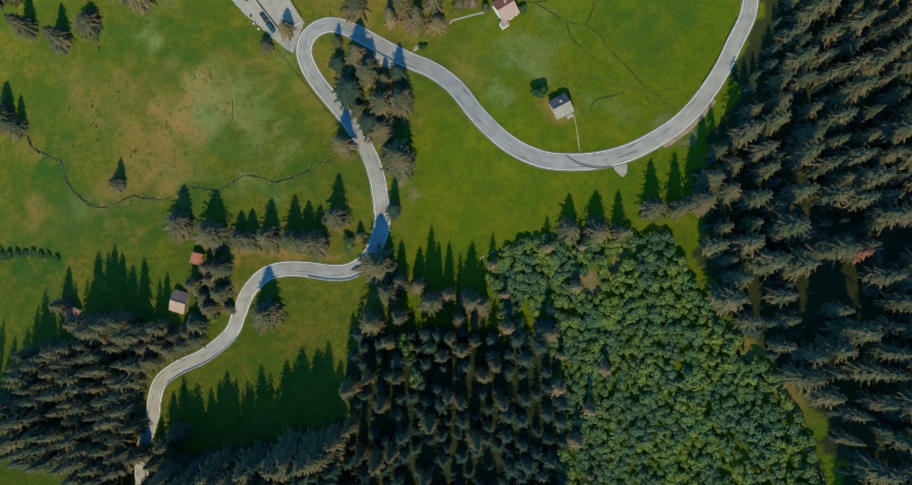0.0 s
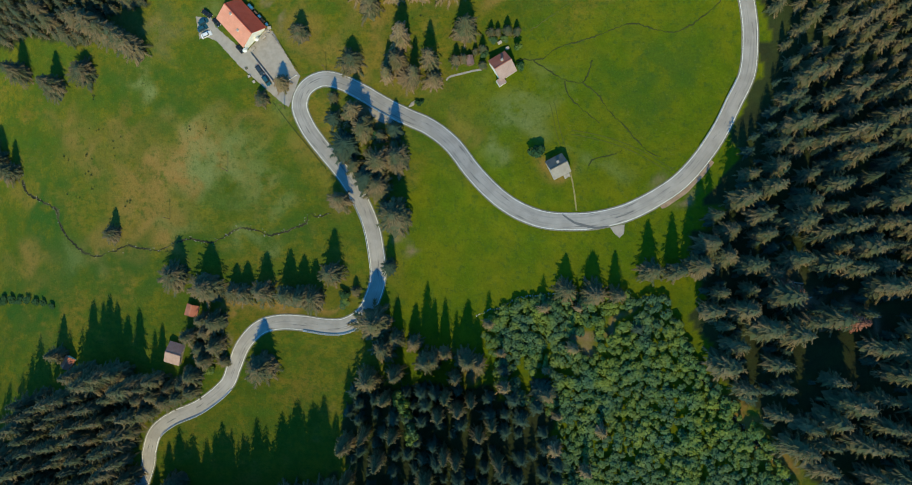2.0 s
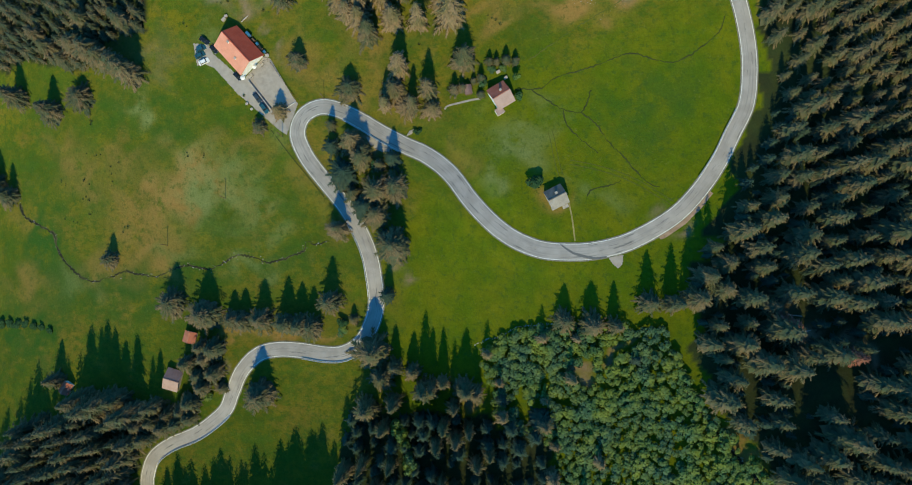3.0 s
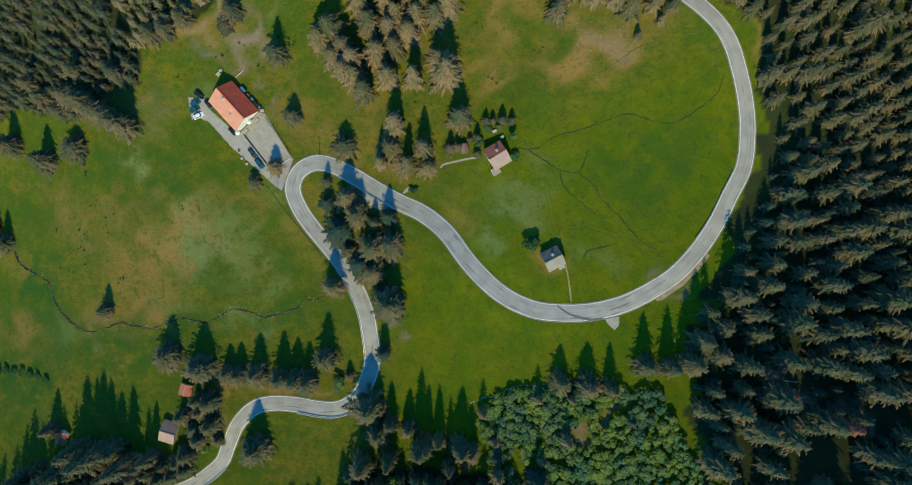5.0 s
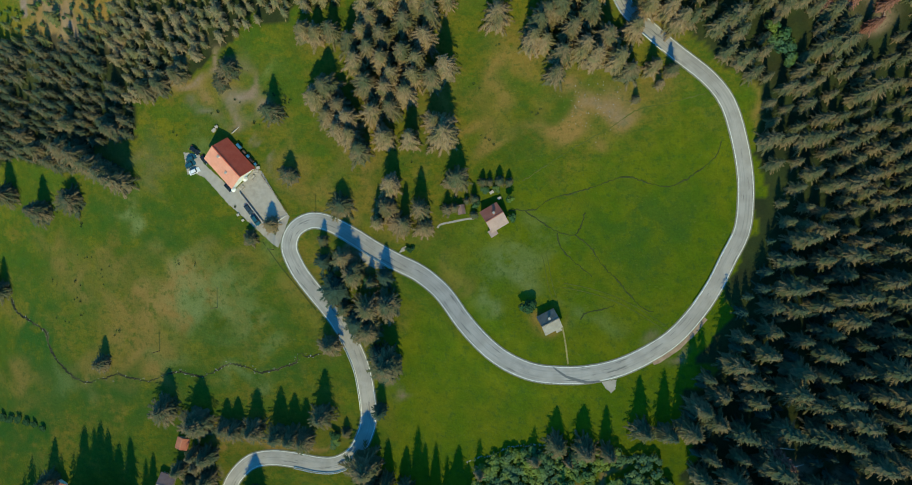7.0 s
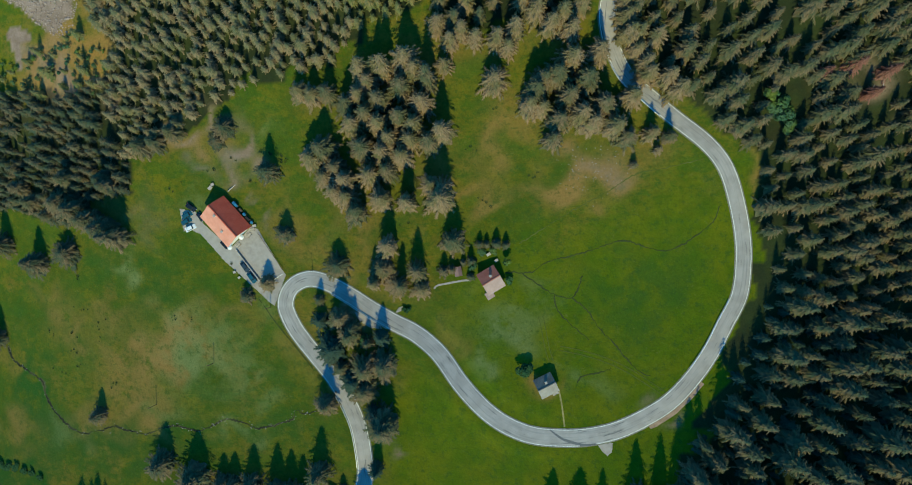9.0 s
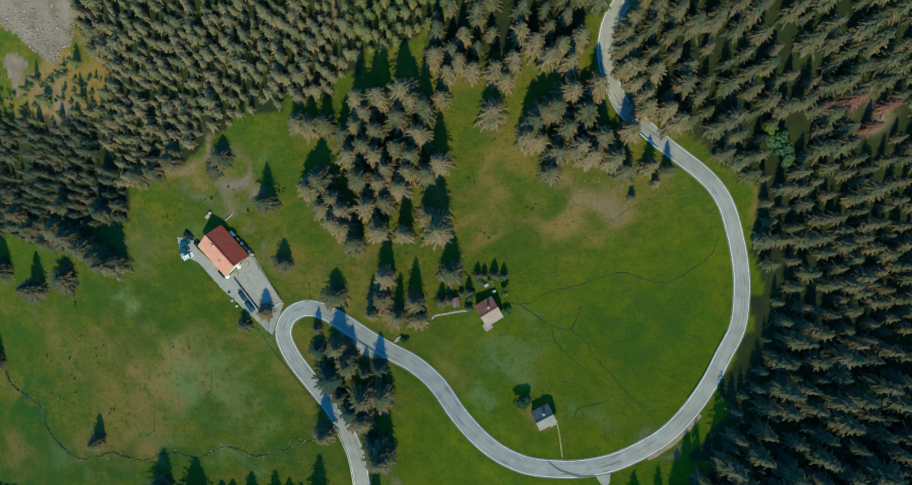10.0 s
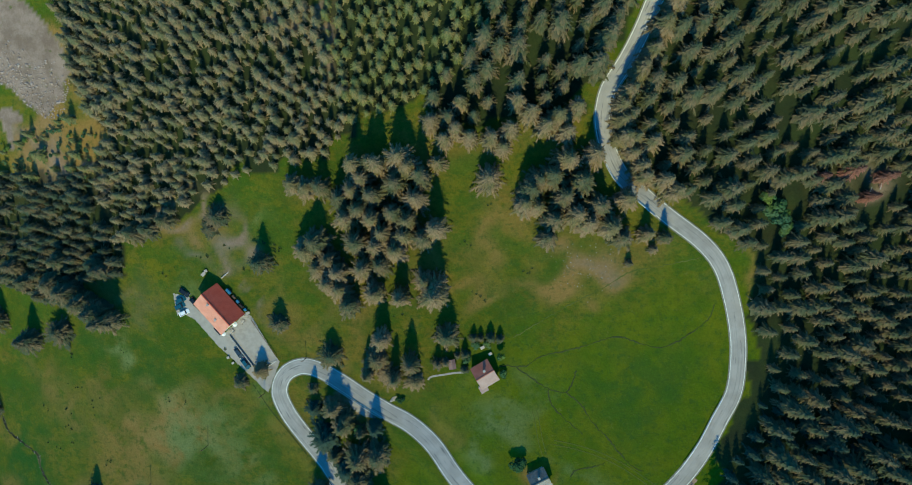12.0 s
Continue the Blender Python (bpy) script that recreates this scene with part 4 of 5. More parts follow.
def trunk_arrays(h, r, sides=6):
    a = np.arange(sides) * 2 * math.pi / sides
    rows = [np.stack([r * k * np.cos(a), r * k * np.sin(a), np.full(sides, z)], 1) for z, k in ((-0.8, 1.35), (0.5, 1.0), (0.55 * h, 0.6), (0.97 * h, 0.06))]
    v, f = np.vstack(rows), []
    for j in range(3):
        for i in range(sides):
            p, q = j * sides + i, j * sides + (i + 1) % sides
            f += [(p, q, q + sides), (p, q + sides, p + sides)]
    return v, np.array(f)


TALL = [(spruce_arrays(s, 20.0, r, 158), trunk_arrays(20.0, 0.28)) for s, r in ((1, 4.6), (2, 5.1), (3, 4.4), (4, 4.8), (5, 4.6), (6, 5.0))]
RADII = [float(np.percentile(np.hypot(*c[0][:, :2].T), 97)) for c, _ in TALL]
LIGHT = [(spruce_arrays(s, 20.0, r, 82), trunk_arrays(20.0, 0.26, 5)) for s, r in ((11, 4.4), (12, 4.8), (13, 4.1), (14, 4.6), (15, 5.1))]
SLIM = [(spruce_arrays(s, 20.0, r, 52), trunk_arrays(20.0, 0.24, 5)) for s, r in ((21, 4.3), (22, 4.8), (23, 5.2))]
made = {}


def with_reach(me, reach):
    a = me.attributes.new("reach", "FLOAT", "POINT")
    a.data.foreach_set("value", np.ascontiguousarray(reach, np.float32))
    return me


def spruce(x, y, h, seed, r, label="dark green spruce standing in the alpine meadow", group="spruces on the meadow", needles=None):
    """One spruce as a thing, h metres high with boughs r metres long: trunk and crown."""
    rng = random.Random(seed)
    i = rng.randrange(len(TALL))
    w = r / RADII[i] * rng.uniform(0.95, 1.08)
    m = Matrix.LocRotScale((x, y, land_at(x, y)), Euler((rng.uniform(-0.03, 0.03), rng.uniform(-0.03, 0.03), rng.uniform(0, 6.28))), (w, w * rng.uniform(0.92, 1.08), h / 20.0))
    needles = needles or NEEDLES
    (cv, cf, cr), (tv, tf) = TALL[i]
    i = (i, needles.name)
    if i not in made:
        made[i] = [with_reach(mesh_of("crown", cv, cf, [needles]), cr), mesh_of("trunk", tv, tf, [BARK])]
    ob = new("spruce")
    ob.empty_display_size = 0.5
    ob.matrix_basis = m
    for name, me in zip(("crown", "trunk"), made[i]):
        new(name, me).parent = ob
    return tagged(ob, label, "tree", group)


def grove(rows, label, group, seed=0, kinds=None):
    """Spruces at their places; kinds: the needles, dealt out in turn."""
    for k, (x, y, h, r) in enumerate(rows):
        spruce(x, y, h, seed + k, r, label, group, kinds[k * 7 % len(kinds)] if kinds else None)


grove(MEADOW_TREES, "dark green spruce standing alone in the alpine meadow", "spruces on the meadow", 100)
grove(ISLAND_TREES, "spruce in the strip of trees between two road bends", "spruces between the bends", 200, (NEEDLES, NEEDLES_SHADED, NEEDLES_OLIVE))
grove(ISLAND_TREES2, "tall spruce with brown-tinged boughs above the road", "spruces above the bends", 300, (NEEDLES_BROWN, NEEDLES_OLIVE))
grove(CLUMP_WEST + CLUMP_WEST2, "brown-tinged spruce in a clump on the meadow", "spruces in the meadow clump", 400, (NEEDLES_BROWN, NEEDLES_OLIVE, NEEDLES_BROWN))
grove(CLUMP_EAST, "olive-brown spruce in the stand beside the upper road", "spruces beside the upper road", 500, (NEEDLES_OLIVE, NEEDLES_BROWN))
grove(NORTH_ROW, "brown-tinged spruce at the upper edge of the meadow", "spruces along the upper edge", 600, (NEEDLES_BROWN,))
grove(SOUTH_EDGE, "tall dark spruce at the lower edge of the meadow", "spruces along the lower edge", 700)
grove(SOUTH_ROW + SOUTH_ROW2, "tall spruce with a sunlit crown below the road", "spruces below the road", 800, (NEEDLES_OLIVE, NEEDLES))
grove(CLEARING_TREES, "very tall dark spruce behind the small clearing", "spruces behind the clearing", 850, (NEEDLES, NEEDLES_OLIVE))
grove(NW_EDGE, "tall dark spruce at the edge of the upper wood", "spruces along the upper wood", 1000, (NEEDLES, NEEDLES_OLIVE))
grove(LEFT_TREES, "tall dark spruce beside the brook", "spruces by the brook", 1100)
grove(ROAD_END, "tall dark spruce standing close to the road", "spruces along the lower road", 1200)
grove(HUT_TREES, "dark green spruce at the edge of the lower wood", "spruces round the small huts", 900)


def wood(name, places, kinds, heights, wide, material, label, seed):
    """A whole wood as one mesh of many trees."""
    rng = np.random.RandomState(seed)
    z = land(places[:, 0], places[:, 1])
    vs, fs, ms, rs, n = [], [], [], [], 0
    for (x, y), zz in zip(places, z):
        (cv, cf, *cr), (tv, tf) = kinds[rng.randint(len(kinds))]
        rs += [cr[0] if cr else np.ones(len(cv)), np.zeros(len(tv))]
        s = rng.uniform(*heights) / 20.0
        w = s * wide * rng.uniform(0.85, 1.15)
        c, d = math.cos(a := rng.uniform(0, 6.28)), math.sin(a)
        for v, f, slot in ((cv, cf, 0), (tv, tf, 1)):
            vs.append(np.stack([x + w * (c * v[:, 0] - d * v[:, 1]), y + w * (d * v[:, 0] + c * v[:, 1]), zz + s * v[:, 2]], 1))
            fs.append(f + n)
            ms.append(np.full(len(f), slot))
            n += len(v)
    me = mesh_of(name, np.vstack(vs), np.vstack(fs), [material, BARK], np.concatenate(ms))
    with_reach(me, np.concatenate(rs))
    return tagged(new(name, me), label, "forest", kind="stuff")


taken = np.array([r[:2] for g in (MEADOW_TREES, ISLAND_TREES2, CLUMP_EAST, NORTH_ROW, SOUTH_EDGE, SOUTH_ROW, SOUTH_ROW2, CLEARING_TREES, HUT_TREES, NW_EDGE, ROAD_END) for r in g])


CLEARINGS = np.array([(-159, -9, 8), (-109, -3, 6), (114, 26, 6), (135, 17, 4), (120.7, 7.5, 8), (113, 1, 5), (126, 1, 5), (142, 170, 8), (112, 161, 7), (-33, 251, 3.5), (-33, 243, 3.5), (-32, 235, 3), (125, 175, 4)], float)


def free(places, gap):
    places = places[np.array([(np.hypot(CLEARINGS[:, 0] - x, CLEARINGS[:, 1] - y) > CLEARINGS[:, 2]).all() for x, y in places])]
    return places[np.array([np.hypot(*(taken - p).T).min() > gap for p in places])]


def thinned(places, seed, share, size):
    """Leaves clumps and gaps: drops the places where a slow wave over the plan runs low."""
    x, y = places.T
    wave = np.sin(x / size + 2.0 * np.sin(y / size * 0.7 + seed)) + np.sin(y / size * 1.3 + 1.7 * np.sin(x / size * 0.8 + 2 * seed))
    return places[wave > np.quantile(wave, share)]


def slope_trees(gap, seed):
    """Trees of the eastern slope, kept back from the road, and which of them stand on its upper half."""
    p = free(scatter(EAST, gap, seed, keep_off=3.6), 3.8)
    p = p[(p[:, 1] > 150) | (away(p[:, 0], p[:, 1], COARSE)[0] > np.interp(p[:, 1], (40, 62, 118, 145), (5.4, 9.2, 8.0, 5.4)))]
    return p, p[:, 1] + 0.25 * p[:, 0] > 128


slope, high = slope_trees(6.3, 31)
wood("east_forest", slope[~high], LIGHT, (15, 26), 1.0, NEEDLES, "dense dark spruce forest on the slope beside the road", 1)
slope, high = slope_trees(4.7, 29)
# added to fill sunlit gaps; its needle colour carries the shade
wood("undergrowth", slope[~high], SLIM, (4, 11), 1.15, NEEDLES_SHADED, "dark young spruces under the tall trees of the slope", 20)
slope, high = slope_trees(4.8, 31)
wood("upper_forest", slope[high], LIGHT, (9, 18), 1.1, NEEDLES_OLIVE, "olive-green spruce forest on the slope above the meadow", 17)
west = free(scatter(NORTHWEST, 3.05, 32), 2.2)
dark = west[:, 0] + 0.5 * west[:, 1] < -44
wood("northwest_forest", west[~dark], SLIM, (5, 11), 1.2, NEEDLES_TAN, "dense young spruce forest with olive-brown tops", 2)
wood("west_forest", thinned(west[dark], 3.0, 0.08, 6), SLIM, (5, 12), 1.2, NEEDLES, "dense dark young spruce forest below the scree", 18)
wood("young_plantation", free(scatter(YOUNG, 3.0, 33), 2), SLIM, (5.5, 10), 1.15, NEEDLES_YOUNG, "thicket of small bright green spruces", 3)
wood("north_forest", free(scatter(NORTH, 5.0, 34, keep_off=4.0), 3.6), LIGHT, (13, 22), 1.0, NEEDLES_OLIVE, "brown-tinged spruce wood at the head of the meadow", 4)
wood("southwest_forest", free(scatter(SOUTHWEST, 5.2, 35, keep_off=4.5), 3.6), LIGHT, (20, 28), 0.88, NEEDLES, "dense dark spruce wood on the lower slope", 5)
# understorey trees whose shade is put into darker needles
wood("south_forest", free(scatter(SOUTH, 4.7, 36, keep_off=5.0), 3.0), SLIM, (9, 18), 1.1, NEEDLES_SHADED, "dense spruce wood with shade put into its needle colour", 6)
wood("clearing_forest", free(scatter([(-114, -64), (-90, -61), (-45, -54), (-42, -78), (-116, -82)], 4.6, 50, keep_off=5.0), 3.0), LIGHT, (29, 36), 0.72, NEEDLES_SHADED, "tall dark spruces behind the small clearing", 19)
# added out of view so that its shadows darken the lower slope
wood("unseen_shading_forest", scatter(SOUTH_BACK, 6.8, 39, keep_off=5.0), SLIM, (28, 36), 0.9, NEEDLES_SHADED, "unseen tall spruces added to shade the slope below the road", 9)
# trees added beyond the view in place of valley shade on the thicket
wood("unseen_shading_grove", scatter([(42, -78), (122, -76), (135, -110), (42, -115)], 7.0, 49), SLIM, (26, 34), 0.8, NEEDLES, "unseen spruces added to shade the foot of the thicket", 16)
wood("mixed_edge", scatter(MIXED, 11.0, 40), LIGHT, (9, 17), 0.95, NEEDLES_BROWN, "scattered brown-tinged spruces among the thicket", 10)
wood("scrub_spruces", scatter(SCRUB, 5.2, 37), SLIM, (3, 10), 1.25, NEEDLES_YOUNG, "scattered small spruces below the scree", 7)


def leafy_arrays(seed, r, h, lumps, leaves, leaf):
    """A broadleaf crown: leaf sprays over several lumps, with gaps between."""
    rng = np.random.RandomState(seed)
    tri = []
    for _ in range(lumps):
        a, q = rng.uniform(0, 6.28), rng.uniform(0, 0.62) * r
        mid = np.array((q * math.cos(a), q * math.sin(a), h * rng.uniform(0.5, 0.82)))
        lr = r * rng.uniform(0.36, 0.58)
        for _ in range(leaves):
            d = rng.normal(size=3) + (0, 0, 0.35)
            d /= np.linalg.norm(d)
            u = np.cross(d + rng.normal(0, 0.3, 3), (0.3, 0.2, 1.0))
            u /= np.linalg.norm(u)
            w = np.cross(d + rng.normal(0, 0.2, 3), u)
            c, s = mid + d * lr * rng.uniform(0.75, 1.05) * (1, 1, 0.85), leaf * rng.uniform(0.6, 1.3)
            tri += [c - u * s, c + w * s * 0.8, c + u * s, c - u * s, c + u * s, c - w * s * 0.8]
    v = np.array(tri)
    return v, np.arange(len(v)).reshape(-1, 3)


def tussock_arrays(rng):
    """A small tuft of blades."""
    a = np.arange(7) * 0.9 + rng.uniform(0, 6)
    tri = []
    for b in a:
        o, q = np.array((math.cos(b), math.sin(b), 0)), np.array((-math.sin(b), math.cos(b), 0))
        tri += [o * 0.1 - q * 0.28, o * 0.1 + q * 0.28, o * rng.uniform(0.7, 1.2) + (0, 0, rng.uniform(0.5, 1.1))]
    return np.array(tri)


def tussocks(places, label):
    rng = np.random.RandomState(77)
    z, vs = land(places[:, 0], places[:, 1]), []
    for (x, y), zz in zip(places, z):
        vs.append(tussock_arrays(rng) * rng.uniform(0.25, 0.75) + (x, y, zz - 0.05))
    v = np.vstack(vs)
    return tagged(new("tussocks", mesh_of("tussocks", v, np.arange(len(v)).reshape(-1, 3), [TUFT])), label, "grass tufts", kind="stuff")


rng = np.random.RandomState(5)
knots = np.vstack([rng.normal(c, s, (n, 2)) for c, s, n in (((-110, 95), (30, 20), 13), ((-150, 75), (22, 22), 8), ((-80, 145), (16, 10), 6), ((20, 140), (20, 10), 5), ((-35, 130), (12, 12), 5))])
tufts = np.vstack([rng.normal(k, (1.6, 0.8), (rng.randint(2, 6), 2)) for k in knots])
tufts = tufts[away(tufts[:, 0], tufts[:, 1], COARSE)[0] > 4]
tussocks(tufts, "dark tufts of rough grass and low shrubs on the meadow")

rng = np.random.RandomState(14)
lane = ROAD[np.r_[0:len(ROAD)][ROAD[:, 1] > 172]]
for k in range(0, len(lane) - 4, 4):
    d = lane[k + 3] - lane[k]
    x, y = lane[k] + np.array((d[1], -d[0])) / np.hypot(*d) * rng.uniform(4.6, 5.6)
    spruce(x, y, rng.uniform(13, 18), 1300 + k, 3.6, "olive-brown spruce overhanging the upper road", "spruces beside the shaded road", NEEDLES_BROWN)

BROAD = [(leafy_arrays(s, r, 20.0, 5, 38, 1.2), trunk_arrays(14.0, 0.3, 5)) for s, r in ((41, 6.6), (42, 7.4), (43, 6.0), (44, 8.0))]
ROUND = [(leafy_arrays(s, r, 20.0, 13, 70, 0.95), trunk_arrays(14.0, 0.3, 5)) for s, r in ((51, 6.6), (52, 7.0), (53, 6.2), (54, 6.0))]
GLADES = np.array([(64, 18.5, 2.6), (59.4, 15.2, 2.6), (54.6, 11.8, 2.4), (47.7, 9.8, 2.6), (45.4, 5.7, 2.4), (14.1, -1.2, 3.4), (25.6, -6.4, 3.2), (40.8, -4.3, 2.6), (32.4, -9.0, 4.5), (20, -4, 2.5)], float)
young = scatter(THICKET, 2.15, 38)
young = young[(np.hypot(young[:, :1] - GLADES[:, 0], young[:, 1:] - GLADES[:, 1]) > GLADES[:, 2]).all(1)]
wood("broadleaf_thicket", young, BROAD, (2.6, 4.8), 2.0, LEAVES, "dense bright green thicket of young broadleaf trees", 8)

wood("low_scrub", scatter(SCRUB, 3.4, 47), BROAD, (1.2, 3.0), 1.5, LEAVES, "low green shrubs among dry grass below the scree", 13)


def bush(x, y, h, wide, seed, label="round green garden bush beside the hut", group="bushes by the huts", leaves=None):
    leaves = leaves or LEAVES
    rng = random.Random(seed)
    (cv, cf), (tv, tf) = ROUND[seed % 4]
    i = ("bush", seed % 4, leaves.name)
    if i not in made:
        made[i] = [mesh_of("leaves", cv, cf, [leaves]), mesh_of("stem", tv, tf, [BARK])]
    ob = new("bush")
    ob.matrix_basis = Matrix.LocRotScale((x, y, land_at(x, y) - 0.15 * h), Euler((0, 0, rng.uniform(0, 6))), (wide / 10.5, wide / 10.5, h / 16))
    for name, me in zip(("leaves", "stem"), made[i]):
        new(name, me).parent = ob
    return tagged(ob, label, "bush", group)


for k, (x, y, h) in enumerate([(13.6, 117.1, 5), (16.1, 117.1, 4.6), (19.5, 117.4, 6), (22.7, 117, 5), (10.7, 111.2, 6), (10.7, 105.8, 5), (1.1, 107.7, 7), (3.9, 108.2, 6), (8, 110.7, 4)]):
    spruce(x, y, h, 940 + k, 0.33 * h, "small dark spruce in the garden of the red-roofed hut", "spruces round the hut")
for k, (x, y, h) in enumerate([(22.8, 110.9, 4.5), (23.9, 104.4, 2.2), (11.5, 109.5, 3), (18.3, 114.7, 1.6), (14.7, 114.5, 1.6)]):
    bush(x, y, h, 2.6 + 0.3 * (k % 3), k)
bush(LONE_TREE[0] + 0.2, LONE_TREE[1] + 0.9, 4.0, 5.2, 23, "lone round dark green tree beside the grey-roofed hut", "lone trees", DARK_LEAVES)
spruce(-64.0, 102.6, 9, 960, 3.2, "yellowish young spruce beside the gravel yard", "spruces by the yard", NEEDLES_BROWN)
spruce(-72.6, 97.6, 6, 961, 2.9, "small dark spruce below the gravel yard", "spruces by the yard")

CREEK_LINE = smooth_line(CREEK, 0.8) + np.random.RandomState(8).normal(0, 0.2, smooth_line(CREEK, 0.8).shape)
ribbon("creek", CREEK_LINE, None, (0.45, 0.15, -0.15, -0.45), (0.06, 0.02, 0.02, 0.06), WATER, "stony creek running down beside the thicket", "brook")
rng = np.random.RandomState(13)
pick = CREEK_LINE[rng.randint(0, len(CREEK_LINE), 120)]
stones("creek_stones", pick + rng.normal(0, 0.8, pick.shape), rng.uniform(0.15, 0.5, 120), "grey stones along the creek beside the thicket")
edge = smooth_line(MEADOW_WALL, 0.45)
stones("field_stones", edge + rng.normal(0, 0.25, edge.shape), rng.uniform(0.18, 0.42, len(edge)), "row of pale field stones along the lower meadow edge")


def log(x, y, turn, length, label="pale felled log lying on bare forest soil", group="felled logs", up=0.0):
    ob = new("log")
    ob.matrix_basis = pose(x, y, land_at(x, y) + 0.2 + up, 0, 0, turn)
    bm = bmesh.new()
    bmesh.ops.create_cone(bm, cap_ends=True, segments=9, radius1=0.22, radius2=0.15, depth=length, matrix=pose(0, 0, 0, 0, 90))
    part("stem", bm, PALE_TIMBER, ob)
    return tagged(ob, label, "log", group)


for x, y, a, n in ((113, 25, 8, 8), (115, 28, -6, 7), (117, 23, 12, 9), (136, 17, 5, 6), (141, 169, 70, 7), (144, 172, 80, 6)):
    log(x, y, a, n)

for x, y, h in ((109.1, 25.6, 18), (126.6, 15.9, 17), (122.2, 172.4, 11), (138.9, 166.5, 12), (142.6, 172.8, 13), (130.9, 174.3, 14)):
    spruce(x, y, h, int(h * 7), 0.2 * h, "dead spruce with rusty red needles in the forest", "dead spruces", NEEDLES_DEAD)
for k in range(6):
    log(-15.6 + 0.30 * k, 93.3 + 0.12 * k, 62 + (k % 3) * 4, 1.9, "pale sawn log in a pile beside the road", "logs in the roadside pile", 0.2 * (k % 2))
for k, (x, y) in enumerate(((-13.0, 93.9), (-12.0, 93.2), (-11.2, 93.9))):
    bush(x, y, 1.8, 1.7, 60 + k, "low dark bush beside the log pile", "bushes by the road", DARK_LEAVES)
for k, (x, y) in enumerate(((106.7, 166.2), (110.8, 163.6), (109.6, 159.5), (113.9, 155.8), (107.0, 161.7), (112.4, 159.5))):
    bush(x, y, 5.0 + k % 3, 4.6, 80 + k, "young bright green broadleaf tree in a forest gap", "broadleaf trees in the forest gap")


for x, y, h, r in ((32.4, -10.1, 13.5, 4.8), (18.4, -3.5, 8, 3.2), (46.8, 22.4, 6, 2.4), (64.1, 12.4, 7, 2.8)):
    spruce(x, y, h, int(10 * h), r, "dark green spruce rising out of the broadleaf thicket", "spruces in the thicket", NEEDLES_SHADED)
for k, (x, y) in enumerate(((-202, 20.3), (-197, 20.7), (-192, 21), (-187.5, 20.9), (-183, 20.7), (-178.5, 20.4), (-174, 19.6), (-169.5, 18.3))):
    bush(x, y, 1.6, 4.4 - 0.25 * k, 100 + k, "low dark green bush in a hedge across the meadow", "bushes in the meadow hedge", DARK_LEAVES)
bush(-95.7, -6.6, 2.6, 3.6, 110, "pale green bush on the slope above the road", "bushes by the road")
bush(-40.5, 24.0, 3.0, 3.8, 111, "dark green bush at the end of the spruce row", "bushes by the road", DARK_LEAVES)
bush(-41.0, 20.8, 1.8, 4.0, 112, "low yellow-green bush beside the bend", "bushes by the road")
bush(-27.9, 82.0, 4.6, 3.8, 113, "bright green broadleaf tree among the spruces", "bushes by the road")
# added for a sunlit strip of undergrowth, made tall to catch the sun
for k, (x, y) in enumerate(((-19.8, -13.6), (-18.2, -17.5), (-16.6, -21.5), (-15.6, -25.5), (-14.6, -29.5))):
    bush(x, y, 11.0 + k % 2, 5.2, 120 + k, "tall leafy bush added for a sunlit strip of undergrowth", "broadleaf trees in the dark wood")


